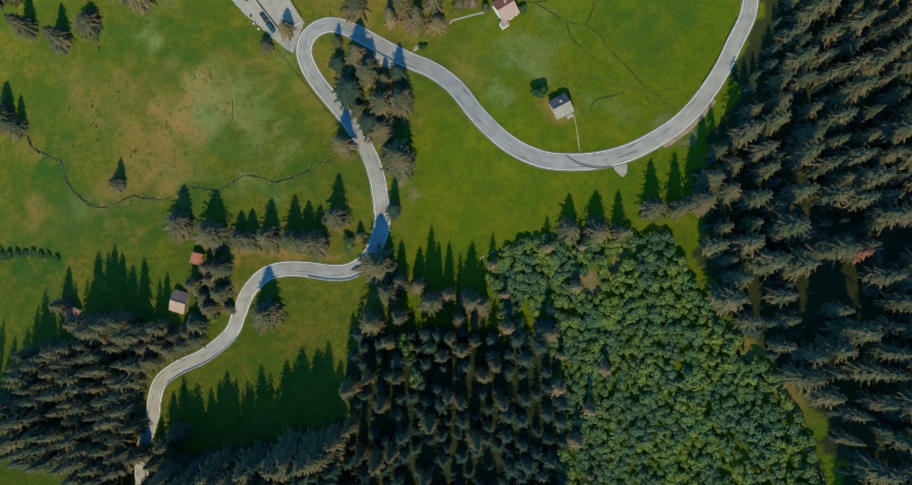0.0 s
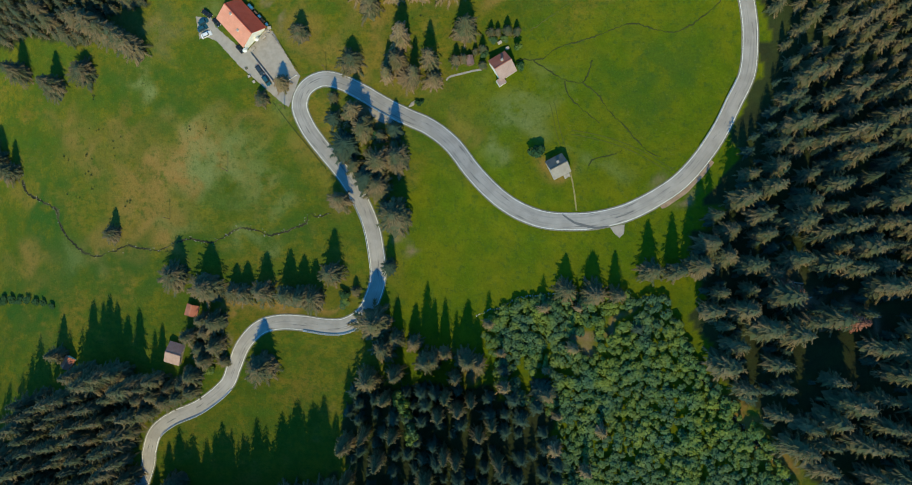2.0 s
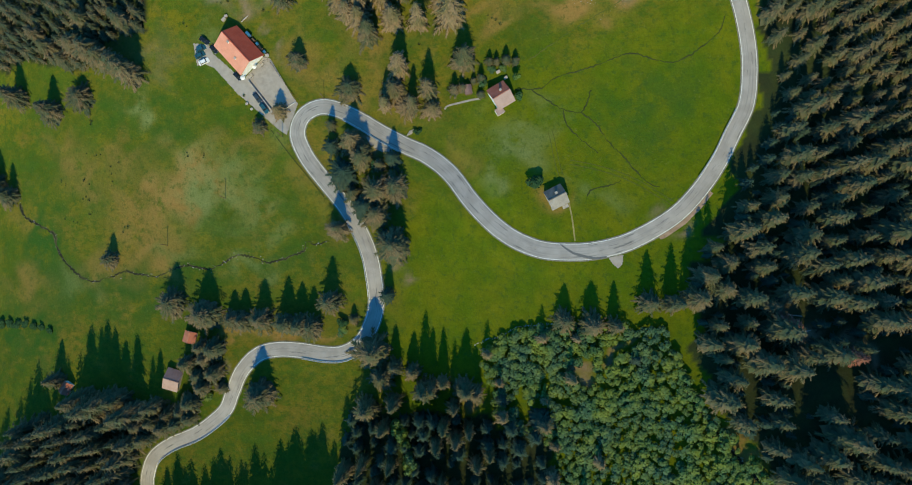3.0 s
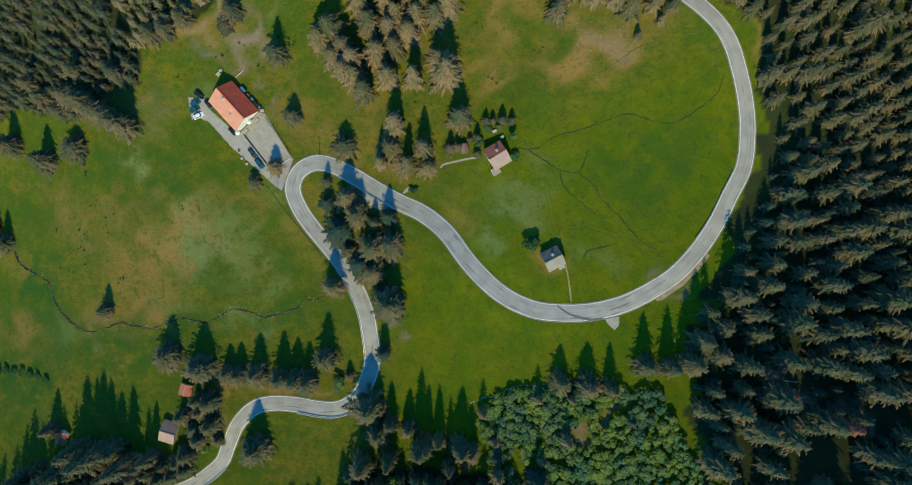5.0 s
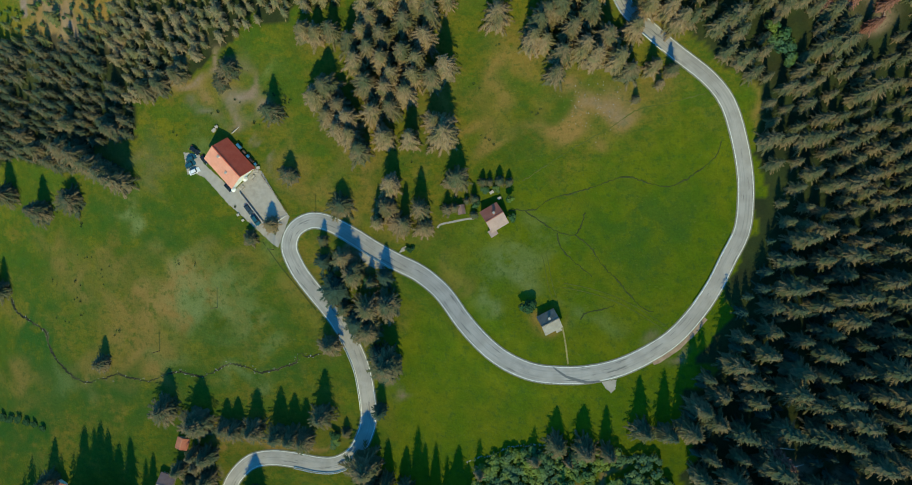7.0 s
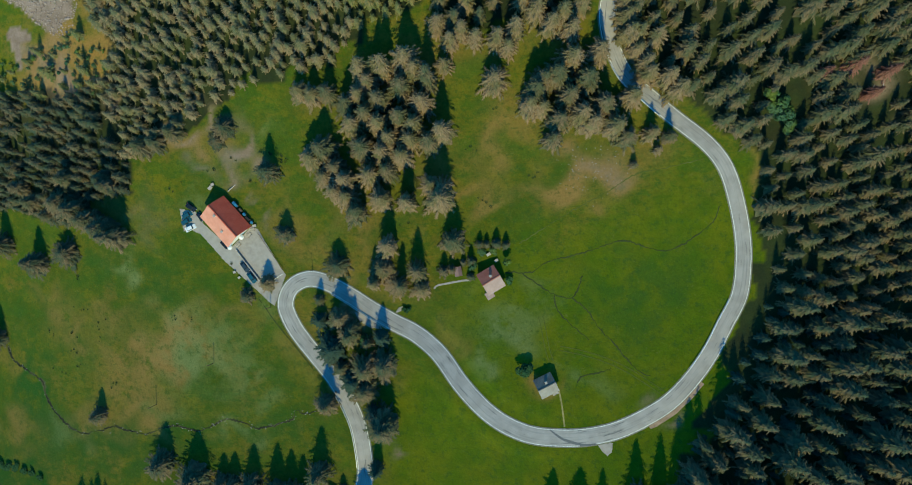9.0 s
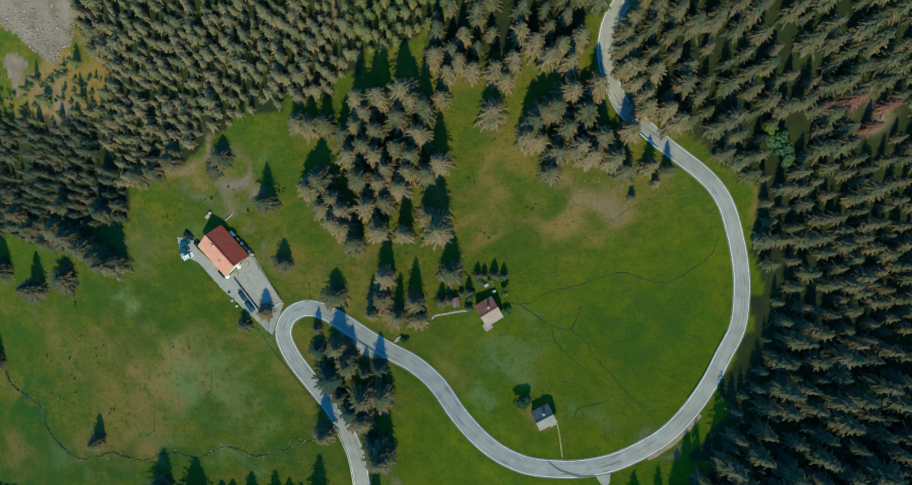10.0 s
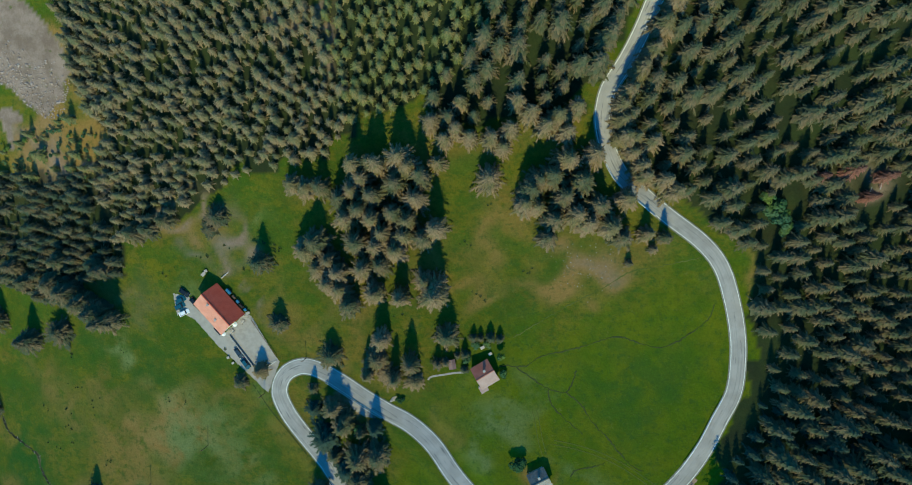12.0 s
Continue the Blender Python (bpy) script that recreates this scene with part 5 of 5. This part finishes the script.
# ---- buildings ----
def gable_house(name, x, y, turn, length, width, eaves, ridge, roof, wall, label, over=0.5, thick=0.18, chimneys=(), windows=2, door_side=-1, floor=None, lower=None, south=None):
    """A house with a gable roof, its ridge along its length: walls, slopes, openings, chimneys."""
    ob = new(name)
    z = land_at(x, y) if floor is None else floor
    ob.matrix_basis = pose(x, y, z, 0, 0, turn)
    hl, hw = length / 2 - over, width / 2 - over
    for nm, size, at in (("wall", (0.3, 2 * hw, eaves + 4), (hl - 0.15, 0, -4)), ("wall", (0.3, 2 * hw, eaves + 4), (0.15 - hl, 0, -4)),
                         ("wall", (2 * hl - 0.6, 0.3, eaves + 4), (0, hw - 0.15, -4)), ("wall", (2 * hl - 0.6, 0.3, eaves + 4), (0, 0.15 - hw, -4))):
        part(nm, box(size, at), wall, ob)
    rise = ridge - eaves
    for s in (1, -1):
        bm = bmesh.new()
        ps = [bm.verts.new((s * (hl - 0.02), a, b)) for a, b in ((-hw, eaves), (hw, eaves), (0, eaves + rise * (hw / (width / 2)) - 0.02))]
        qs = [bm.verts.new((s * (hl - 0.28), v.co.y, v.co.z)) for v in ps]
        for f in ((0, 1, 2), (5, 4, 3), (0, 3, 4, 1), (1, 4, 5, 2), (2, 5, 3, 0)):
            bm.faces.new([(ps + qs)[i] for i in f])
        bmesh.ops.recalc_face_normals(bm, faces=bm.faces)
        part("gable", bm, wall if lower is None else lower, ob)
    drop = rise * over / (width / 2)
    for s in (1, -1):
        bm = bmesh.new()
        n = 14
        lay = bm.verts.layers.float_vector.new("along")
        grid = []
        for i in range(n + 1):
            px = -length / 2 + length * i / n
            col = []
            for py, pz in ((0.0, ridge), (s * width / 2, eaves - drop * 0.2)):
                for dz in (thick, 0.0):
                    v = bm.verts.new((px, py, pz + dz + 0.012 * math.sin(i * 2.1)))
                    v[lay] = (px * 3, py * 0.2, 0)
                    col.append(v)
            grid.append(col)
        for a, b in zip(grid, grid[1:]):
            for i, j in ((0, 2), (3, 1), (2, 3), (1, 0)):
                bm.faces.new((a[i], b[i], b[j], a[j]))
        for col in (grid[0], grid[-1]):
            bm.faces.new((col[0], col[2], col[3], col[1]))
        bmesh.ops.recalc_face_normals(bm, faces=bm.faces)
        # the second slope's own material carries how sunlight falls on the roof
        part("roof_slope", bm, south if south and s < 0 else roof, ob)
    part("ridge_cap", box((length, 0.34, 0.12), (0, 0, ridge + thick - 0.03), bevel=0.03), roof, ob)
    for cx, cy, ch in chimneys:
        base = ridge - rise * abs(cy) / (width / 2)
        c = part("chimney", box((0.65, 0.65, ch + 0.5), (cx, cy, base - 0.4), bevel=0.03), PLASTER, ob, "pale rendered chimney")
        part("chimney_cap", box((0.85, 0.85, 0.1), (cx, cy, base + ch + 0.1), bevel=0.02), STONE, c)
    for s in (1, -1):
        for k in range(windows):
            px = (k + 0.5) / windows * 2 * hl - hl
            for zz in ([1.0] if eaves < 4 else [1.0, 3.7]):
                if k == 0 and s == door_side and zz < 2:
                    d = part("door", box((0.95, 0.08, 2.05), (px, s * (hw + 0.03), 0.05), bevel=0.01), TIMBER, ob, "brown wooden door")
                    part("door_handle", box((0.04, 0.06, 0.12), (px + 0.36, s * (hw + 0.09), 1.05), bevel=0.01), STEEL, d)
                    continue
                w = part("window", box((1.0, 0.06, 1.15), (px, s * (hw + 0.02), zz), bevel=0.01), TIMBER, ob)
                part("pane", box((0.82, 0.03, 0.97), (px, s * (hw + 0.055), zz + 0.09)), GLASS, w)
    return tagged(ob, label, "house", "buildings in the valley")


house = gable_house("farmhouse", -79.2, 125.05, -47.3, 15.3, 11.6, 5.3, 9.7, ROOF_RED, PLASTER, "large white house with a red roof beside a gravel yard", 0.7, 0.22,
                    ((-3.2, -0.9, 1.0), (2.4, -3.0, 0.7)), 4, floor=-15.2, south=ROOF_RED_LIT)
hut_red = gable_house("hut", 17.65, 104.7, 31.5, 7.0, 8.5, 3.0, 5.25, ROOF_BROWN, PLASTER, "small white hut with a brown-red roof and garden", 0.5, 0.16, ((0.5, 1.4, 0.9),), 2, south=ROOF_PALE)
hut_grey = gable_house("hut", 36.9, 68.55, 27, 6.7, 7.3, 2.6, 4.8, ROOF_GREY, PALE_TIMBER, "small timber hut with a grey roof in the meadow", 0.45, 0.16, ((0.3, 1.3, 0.8),), 2, south=ROOF_GREY_LIT)
gable_house("hut", -159.3, -4.9, 62, 5.2, 4.4, 2.6, 4.2, ROOF_BROWN, PLASTER, "small hut with a dull red roof at the wood's edge", 0.35, 0.15, (), 1)
gable_house("hut", -110.6, 0.1, -16, 6.4, 8.6, 2.8, 4.8, ROOF_MAUVE, PALE_TIMBER, "weathered hut with a brown roof beside dark spruces", 0.4, 0.15, (), 2, south=ROOF_PALE)
# the darker east slope has its shade put into the material
gable_house("hut", -103.0, 17.2, 76, 4.6, 5.0, 2.3, 3.8, ROOF_ORANGE, PALE_TIMBER, "small shed with a bright orange roof under spruces", 0.3, 0.13, (), 1, south=ROOF_BROWN)
gable_house("shed", 6.2, 107.6, 100, 3.4, 2.6, 2.0, 2.9, ROOF_MAUVE, TIMBER, "little brown garden shed among small spruces", 0.2, 0.1, (), 1)


def annexe(parent, bm, name, material, label=""):
    part(name, bm, material, parent, label)


annexe(hut_red, box((2.6, 2.2, 2.5), (-3.0, -4.2, -0.6)), "porch", PLASTER, "low white porch")
annexe(hut_red, box((2.9, 2.6, 0.14), (-3.0, -4.3, 1.95), bevel=0.03), "porch_roof", ROOF_PALE)
annexe(hut_grey, box((2.2, 1.5, 0.3), (1.8, -4.1, -0.1), bevel=0.03), "doorstep", STONE, "pale stone doorstep")
(ax, ay), (bx, by) = YARD_WALL
yard_wall = new("yard_wall")
yard_wall.matrix_basis = pose((ax + bx) / 2, (ay + by) / 2, 0, 0, 0, math.degrees(math.atan2(by - ay, bx - ax)))
bm = bmesh.new()
run = math.hypot(bx - ax, by - ay)
for k in range(8):
    q = (k + 0.5) / 8
    add_box(bm, (run / 8 - 0.03, 0.4, 1.5), ((q - 0.5) * run, 0, land_at(ax + (bx - ax) * q, ay + (by - ay) * q) - 0.5), 0, 0.03)
part("wall", bm, STONE, yard_wall)
tagged(yard_wall, "low grey stone wall along the gravel yard", "wall")
# stacks stand for a lean-to; the black and brown covers carry its shade
for px, py, sx, sy, sz, mat, tint in ((-2.6, 7.5, 2.6, 1.2, 1.7, BLUE, "blue"), (0.2, 7.4, 1.8, 1.0, 1.2, TIMBER, "brown"), (2.4, 7.5, 1.4, 1.1, 1.5, BLUE, "blue"), (4.4, 7.4, 2.0, 1.0, 1.6, RUBBER, "black"), (6.4, 7.5, 1.2, 1.1, 1.3, BLUE, "blue")):
    q = pose(-79.2, 125.05, 0, 0, 0, -47.3) @ Vector((px, py - 0.85, 0))
    ob = new("covered_stack")
    ob.matrix_basis = pose(q.x, q.y, land_at(q.x, q.y), 0, 0, -47.3)
    part("stack", box((sx * 0.92, sy * 0.9, sz - 0.1), (0, 0, 0)), TIMBER, ob)
    part("tarpaulin", box((sx, sy, sz * 0.55), (0, 0, sz * 0.5), bevel=0.14, taper=0.86), mat, ob, tint + " tarpaulin cover")
    tagged(ob, "stack of firewood under a %s cover behind the house" % tint, "stack", "stacks behind the house")


# ---- cars ----
def car(x, y, turn, paint, label, size=(4.3, 1.78, 1.45)):
    ob = new("car")
    L, W, H = size
    ob.matrix_basis = pose(x, y, land_at(x, y) + 0.08, 0, 0, turn)
    bm = bmesh.new()
    prof = [(-L / 2, 0.35), (-L / 2 + 0.05, 0.85), (-L / 2 + 0.5, 0.95), (L / 2 - 1.2, 0.92), (L / 2 - 0.25, 0.75), (L / 2, 0.5), (L / 2 - 0.1, 0.28), (-L / 2 + 0.1, 0.28)]
    sides = [[bm.verts.new((px, s * W / 2, pz)) for px, pz in prof] for s in (1, -1)]
    bm.faces.new(sides[0])
    bm.faces.new(sides[1][::-1])
    for i in range(len(prof)):
        j = (i + 1) % len(prof)
        bm.faces.new((sides[0][i], sides[1][i], sides[1][j], sides[0][j]))
    bmesh.ops.recalc_face_normals(bm, faces=bm.faces)
    bmesh.ops.bevel(bm, geom=list(bm.edges), offset=0.07, segments=2, affect="EDGES")
    part("body", bm, paint, ob)
    part("cabin", box((L * 0.60, W * 0.92, H - 0.9), (-L * 0.08, 0, 0.9), bevel=0.10, taper=0.80), GLASS, ob, "dark glazed cabin")
    part("roof", box((L * 0.44, W * 0.72, 0.06), (-L * 0.08, 0, H - 0.02), bevel=0.025), paint, ob)
    for sx in (1, -1):
        for sy in (1, -1):
            bm = bmesh.new()
            bmesh.ops.create_cone(bm, cap_ends=True, segments=14, radius1=0.32, radius2=0.32, depth=0.2, matrix=pose(sx * L * 0.31, sy * (W / 2 - 0.08), 0.3, 90))
            w = part("wheel", bm, RUBBER, ob)
            bm = bmesh.new()
            bmesh.ops.create_cone(bm, cap_ends=True, segments=10, radius1=0.19, radius2=0.17, depth=0.03, matrix=pose(sx * L * 0.31, sy * (W / 2 + 0.03), 0.3, 90))
            part("rim", bm, STEEL, w)
    for sy in (1, -1):
        part("headlight", box((0.12, 0.34, 0.12), (L / 2 - 0.13, sy * W * 0.34, 0.58), bevel=0.03), EDGE_PAINT, ob)
        part("tail_light", box((0.08, 0.26, 0.16), (-L / 2 + 0.0, sy * W * 0.38, 0.68), bevel=0.02), ROOF_RED, ob)
    return tagged(ob, label, "car", "parked cars")


def paint(name, c):
    return plain(name, c, tuple(v * 1.15 for v in c), 2, 0.25, 0.1, 0.6)


BLACK, TEAL, WHITE, SLATE = paint("black_paint", (0.012, 0.014, 0.016)), paint("dark_blue_paint", (0.018, 0.075, 0.105)), paint("white_paint", (0.72, 0.72, 0.72)), paint("slate_paint", (0.03, 0.045, 0.06))
car(-93.9, 130.5, -35, BLACK, "black car parked beside the house")
car(-95.5, 127.7, 30, TEAL, "dark blue car parked at the end of the yard")
car(-95.9, 125.4, 28, TEAL, "dark blue car parked beside a white car")
car(-94.4, 122.9, 26, WHITE, "white car parked at the end of the yard")
car(-90.2, 127.0, -47, BLACK, "black car parked against the house wall", (3.7, 1.65, 1.45))
car(-80.9, 116.6, -47, BLACK, "black car parked at the corner of the house", (3.7, 1.65, 1.45))
car(-73.2, 108.4, -54, SLATE, "dark grey car parked along the yard wall")
car(-70.6, 104.4, -54, TEAL, "dark blue car parked along the yard wall", (4.6, 1.85, 1.7))


# ---- rails, posts and poles ----
def guard_rail(near, far, side, label="steel crash barrier along the outer edge of the road"):
    """A crash barrier on posts, from the road's place nearest to one point to that nearest to another."""
    ends = sorted(int(round(float(away(np.array([p[0]]), np.array([p[1]]), ROAD)[1][0]))) for p in (near, far))
    idx = np.arange(ends[0], ends[1] + 1)
    d = np.gradient(ROAD, axis=0)
    d /= np.hypot(*d.T)[:, None]
    off = np.stack([-d[:, 1], d[:, 0]], 1) * side * (HALF + 0.5)[:, None]
    p, z = (ROAD + off)[idx], ROAD_Z[idx]
    n = np.stack([-d[idx, 1], d[idx, 0]], 1)
    ob = new("crash_barrier")
    bm = bmesh.new()
    rows = []
    for (px, py), zz, (nx, ny) in zip(p, z, n):
        rows.append([bm.verts.new((px + nx * a, py + ny * a, zz + b)) for a, b in ((0.07, 0.42), (-0.03, 0.5), (0.07, 0.58), (-0.03, 0.66), (0.07, 0.74), (-0.09, 0.74), (-0.09, 0.42))])
    for a, b in zip(rows, rows[1:]):
        for i in range(7):
            bm.faces.new((a[i], a[(i + 1) % 7], b[(i + 1) % 7], b[i]))
    bm.faces.new(rows[0])
    bm.faces.new(rows[-1][::-1])
    bmesh.ops.recalc_face_normals(bm, faces=bm.faces)
    part("rail", bm, STEEL, ob)
    post = box((0.12, 0.12, 1.3), (0, 0, -0.6), bevel=0.02)
    me = bpy.data.meshes.new("post")
    post.to_mesh(me)
    post.free()
    me.materials.append(STEEL)
    for (px, py), zz in list(zip(p, z))[::2]:
        q = new("post", me)
        q.parent = ob
        q.location = (px, py, zz)
    return tagged(ob, label, "crash barrier", "crash barriers")


guard_rail((-57, 12.5), (-38, 13), -1)
guard_rail((-124, -40), (-90, -13), -1)
guard_rail((-36, 62), (-28, 33), 1)
guard_rail((-38, 101), (-18, 89), -1)
guard_rail((101, 98), (88, 73), 1)
guard_rail((75, 162), (58, 178), 1)
guard_rail((54, 186), (60, 208), -1)


def pole(name, x, y, h, r, label, arm=0.0):
    ob = new(name)
    ob.matrix_basis = pose(x, y, land_at(x, y))
    bm = bmesh.new()
    bmesh.ops.create_cone(bm, cap_ends=True, segments=9, radius1=r, radius2=r * 0.7, depth=h + 0.6, matrix=pose(0, 0, h / 2 - 0.3))
    part("pole", bm, TIMBER, ob)
    if arm:
        part("crossarm", box((arm, 0.12, 0.12), (0, 0, h - 0.7)), TIMBER, ob)
    return tagged(ob, label, "pole", "wooden poles")


for x, y in ((-112.6, 53.5), (-87.3, 71.3), (29.7, 171.5), (-63.5, 93.4), (-47.5, 107.2)):
    pole("utility_pole", x, y, 8.0, 0.13, "tall wooden utility pole standing in the grass", 1.1)
gate = new("barrier_gate")
gate.matrix_basis = pose(-61.0, 104.3, land_at(-61, 104.3), 0, 0, 34)
part("boom", box((6.2, 0.12, 0.14), (0, 0, 1.0), bevel=0.02), EDGE_PAINT, gate, "white boom")
for s in (-2.9, 2.9):
    part("post", box((0.2, 0.2, 1.5), (s, 0, -0.4), bevel=0.03), STEEL, gate)
tagged(gate, "white barrier boom across the entry of the yard", "barrier")


# ---- yard furniture ----
def parasol(x, y, turn):
    ob = new("parasol")
    ob.matrix_basis = pose(x, y, land_at(x, y) + 0.07, 0, 3, turn)
    bm = bmesh.new()
    bmesh.ops.create_cone(bm, cap_ends=True, segments=8, radius1=0.95, radius2=0.05, depth=0.45, matrix=pose(0, 0, 2.35))
    part("canopy", bm, EDGE_PAINT, ob, "white cloth canopy")
    bm = bmesh.new()
    bmesh.ops.create_cone(bm, cap_ends=True, segments=8, radius1=0.03, radius2=0.025, depth=2.6, matrix=pose(0, 0, 1.3))
    part("pole", bm, STEEL, ob)
    part("base", box((0.6, 0.6, 0.12), (0, 0, 0), bevel=0.03), STONE, ob)
    tagged(ob, "white parasol standing open beside the house", "parasol", "parasols by the house")


def bench_table(x, y, turn):
    ob = new("garden_table")
    ob.matrix_basis = pose(x, y, land_at(x, y) + 0.07, 0, 0, turn)
    part("tabletop", box((1.8, 0.75, 0.06), (0, 0, 0.70), bevel=0.015), PALE_TIMBER, ob)
    for s in (1, -1):
        part("bench", box((1.8, 0.28, 0.05), (0, s * 0.72, 0.42), bevel=0.012), PALE_TIMBER, ob)
        part("leg", box((0.08, 1.6, 0.40), (s * 0.7, 0, 0)), TIMBER, ob)
        part("trestle", box((0.08, 0.5, 0.32), (s * 0.7, 0, 0.39)), TIMBER, ob)
    tagged(ob, "weathered wooden garden table with two benches", "table", "garden tables by the house")


for x, y, a in ((-78.6, 115.6, 10), (-73.9, 119.3, 40)):
    parasol(x, y, a)
for x, y, a in ((-75.6, 116.4, 48), (-71.2, 120.2, 48), (-69.9, 122.3, 10)):
    bench_table(x, y, a)


def crate(x, y, turn, size, material, label):
    """A slatted crate with a lid."""
    ob = new("crate")
    ob.matrix_basis = pose(x, y, land_at(x, y), 0, 0, turn)
    for k in range(3):
        part("slat_ring", box((size[0], size[1], size[2] / 3 - 0.03), (0, 0, k * size[2] / 3), bevel=0.02), material, ob)
    part("lid", box((size[0] + 0.1, size[1] + 0.1, 0.07), (0, 0, size[2]), bevel=0.02), PALE_TIMBER, ob, "pale weathered lid")
    tagged(ob, label, "crate", "crates round the house")


for x, y, a, size, m in ((-77.5, 106.4, 20, (0.9, 0.8, 0.8), TIMBER), (-75.7, 104.4, 35, (0.9, 0.7, 0.7), PALE_TIMBER), (-85.9, 137.6, 50, (1.5, 1.0, 1.0), PALE_TIMBER), (-84.9, 138.8, 20, (1.1, 0.9, 0.8), TIMBER),
                         (-69.0, 123.6, 15, (1.3, 0.9, 0.9), PALE_TIMBER), (16.8, 113.7, 30, (1.4, 0.9, 0.8), PALE_TIMBER), (19.5, 111.6, 30, (1.2, 0.8, 0.9), PALE_TIMBER)):
    crate(x, y, a, size, m, "weathered wooden crate standing on the grass")
for k in range(4):
    log(-78.0 + 0.35 * k, 137.0 + 0.3 * k, 38 + 5 * (k % 2), 2.4, "pale log lying in the grass behind the house", "logs behind the house")
fence = new("yard_fence")
fence.matrix_basis = pose(-67.8, 121.0, 0)
last = None
for k in range(9):
    px, py = 9.3 * k / 8, -13.4 * k / 8
    pz = land_at(-67.8 + px, 121.0 + py)
    part("post", box((0.14, 0.14, 1.3), (px, py, pz - 0.2), bevel=0.02), TIMBER, fence)
    if last:
        for up in (0.45, 0.95):
            mx, my, mz = (px + last[0]) / 2, (py + last[1]) / 2, (pz + last[2]) / 2
            part("rail", box((math.hypot(px - last[0], py - last[1]), 0.06, 0.16), (mx, my, mz + up), -55.2, 0.01), TIMBER, fence)
    last = (px, py, pz)
tagged(fence, "dark wooden fence along the gravel yard", "fence")
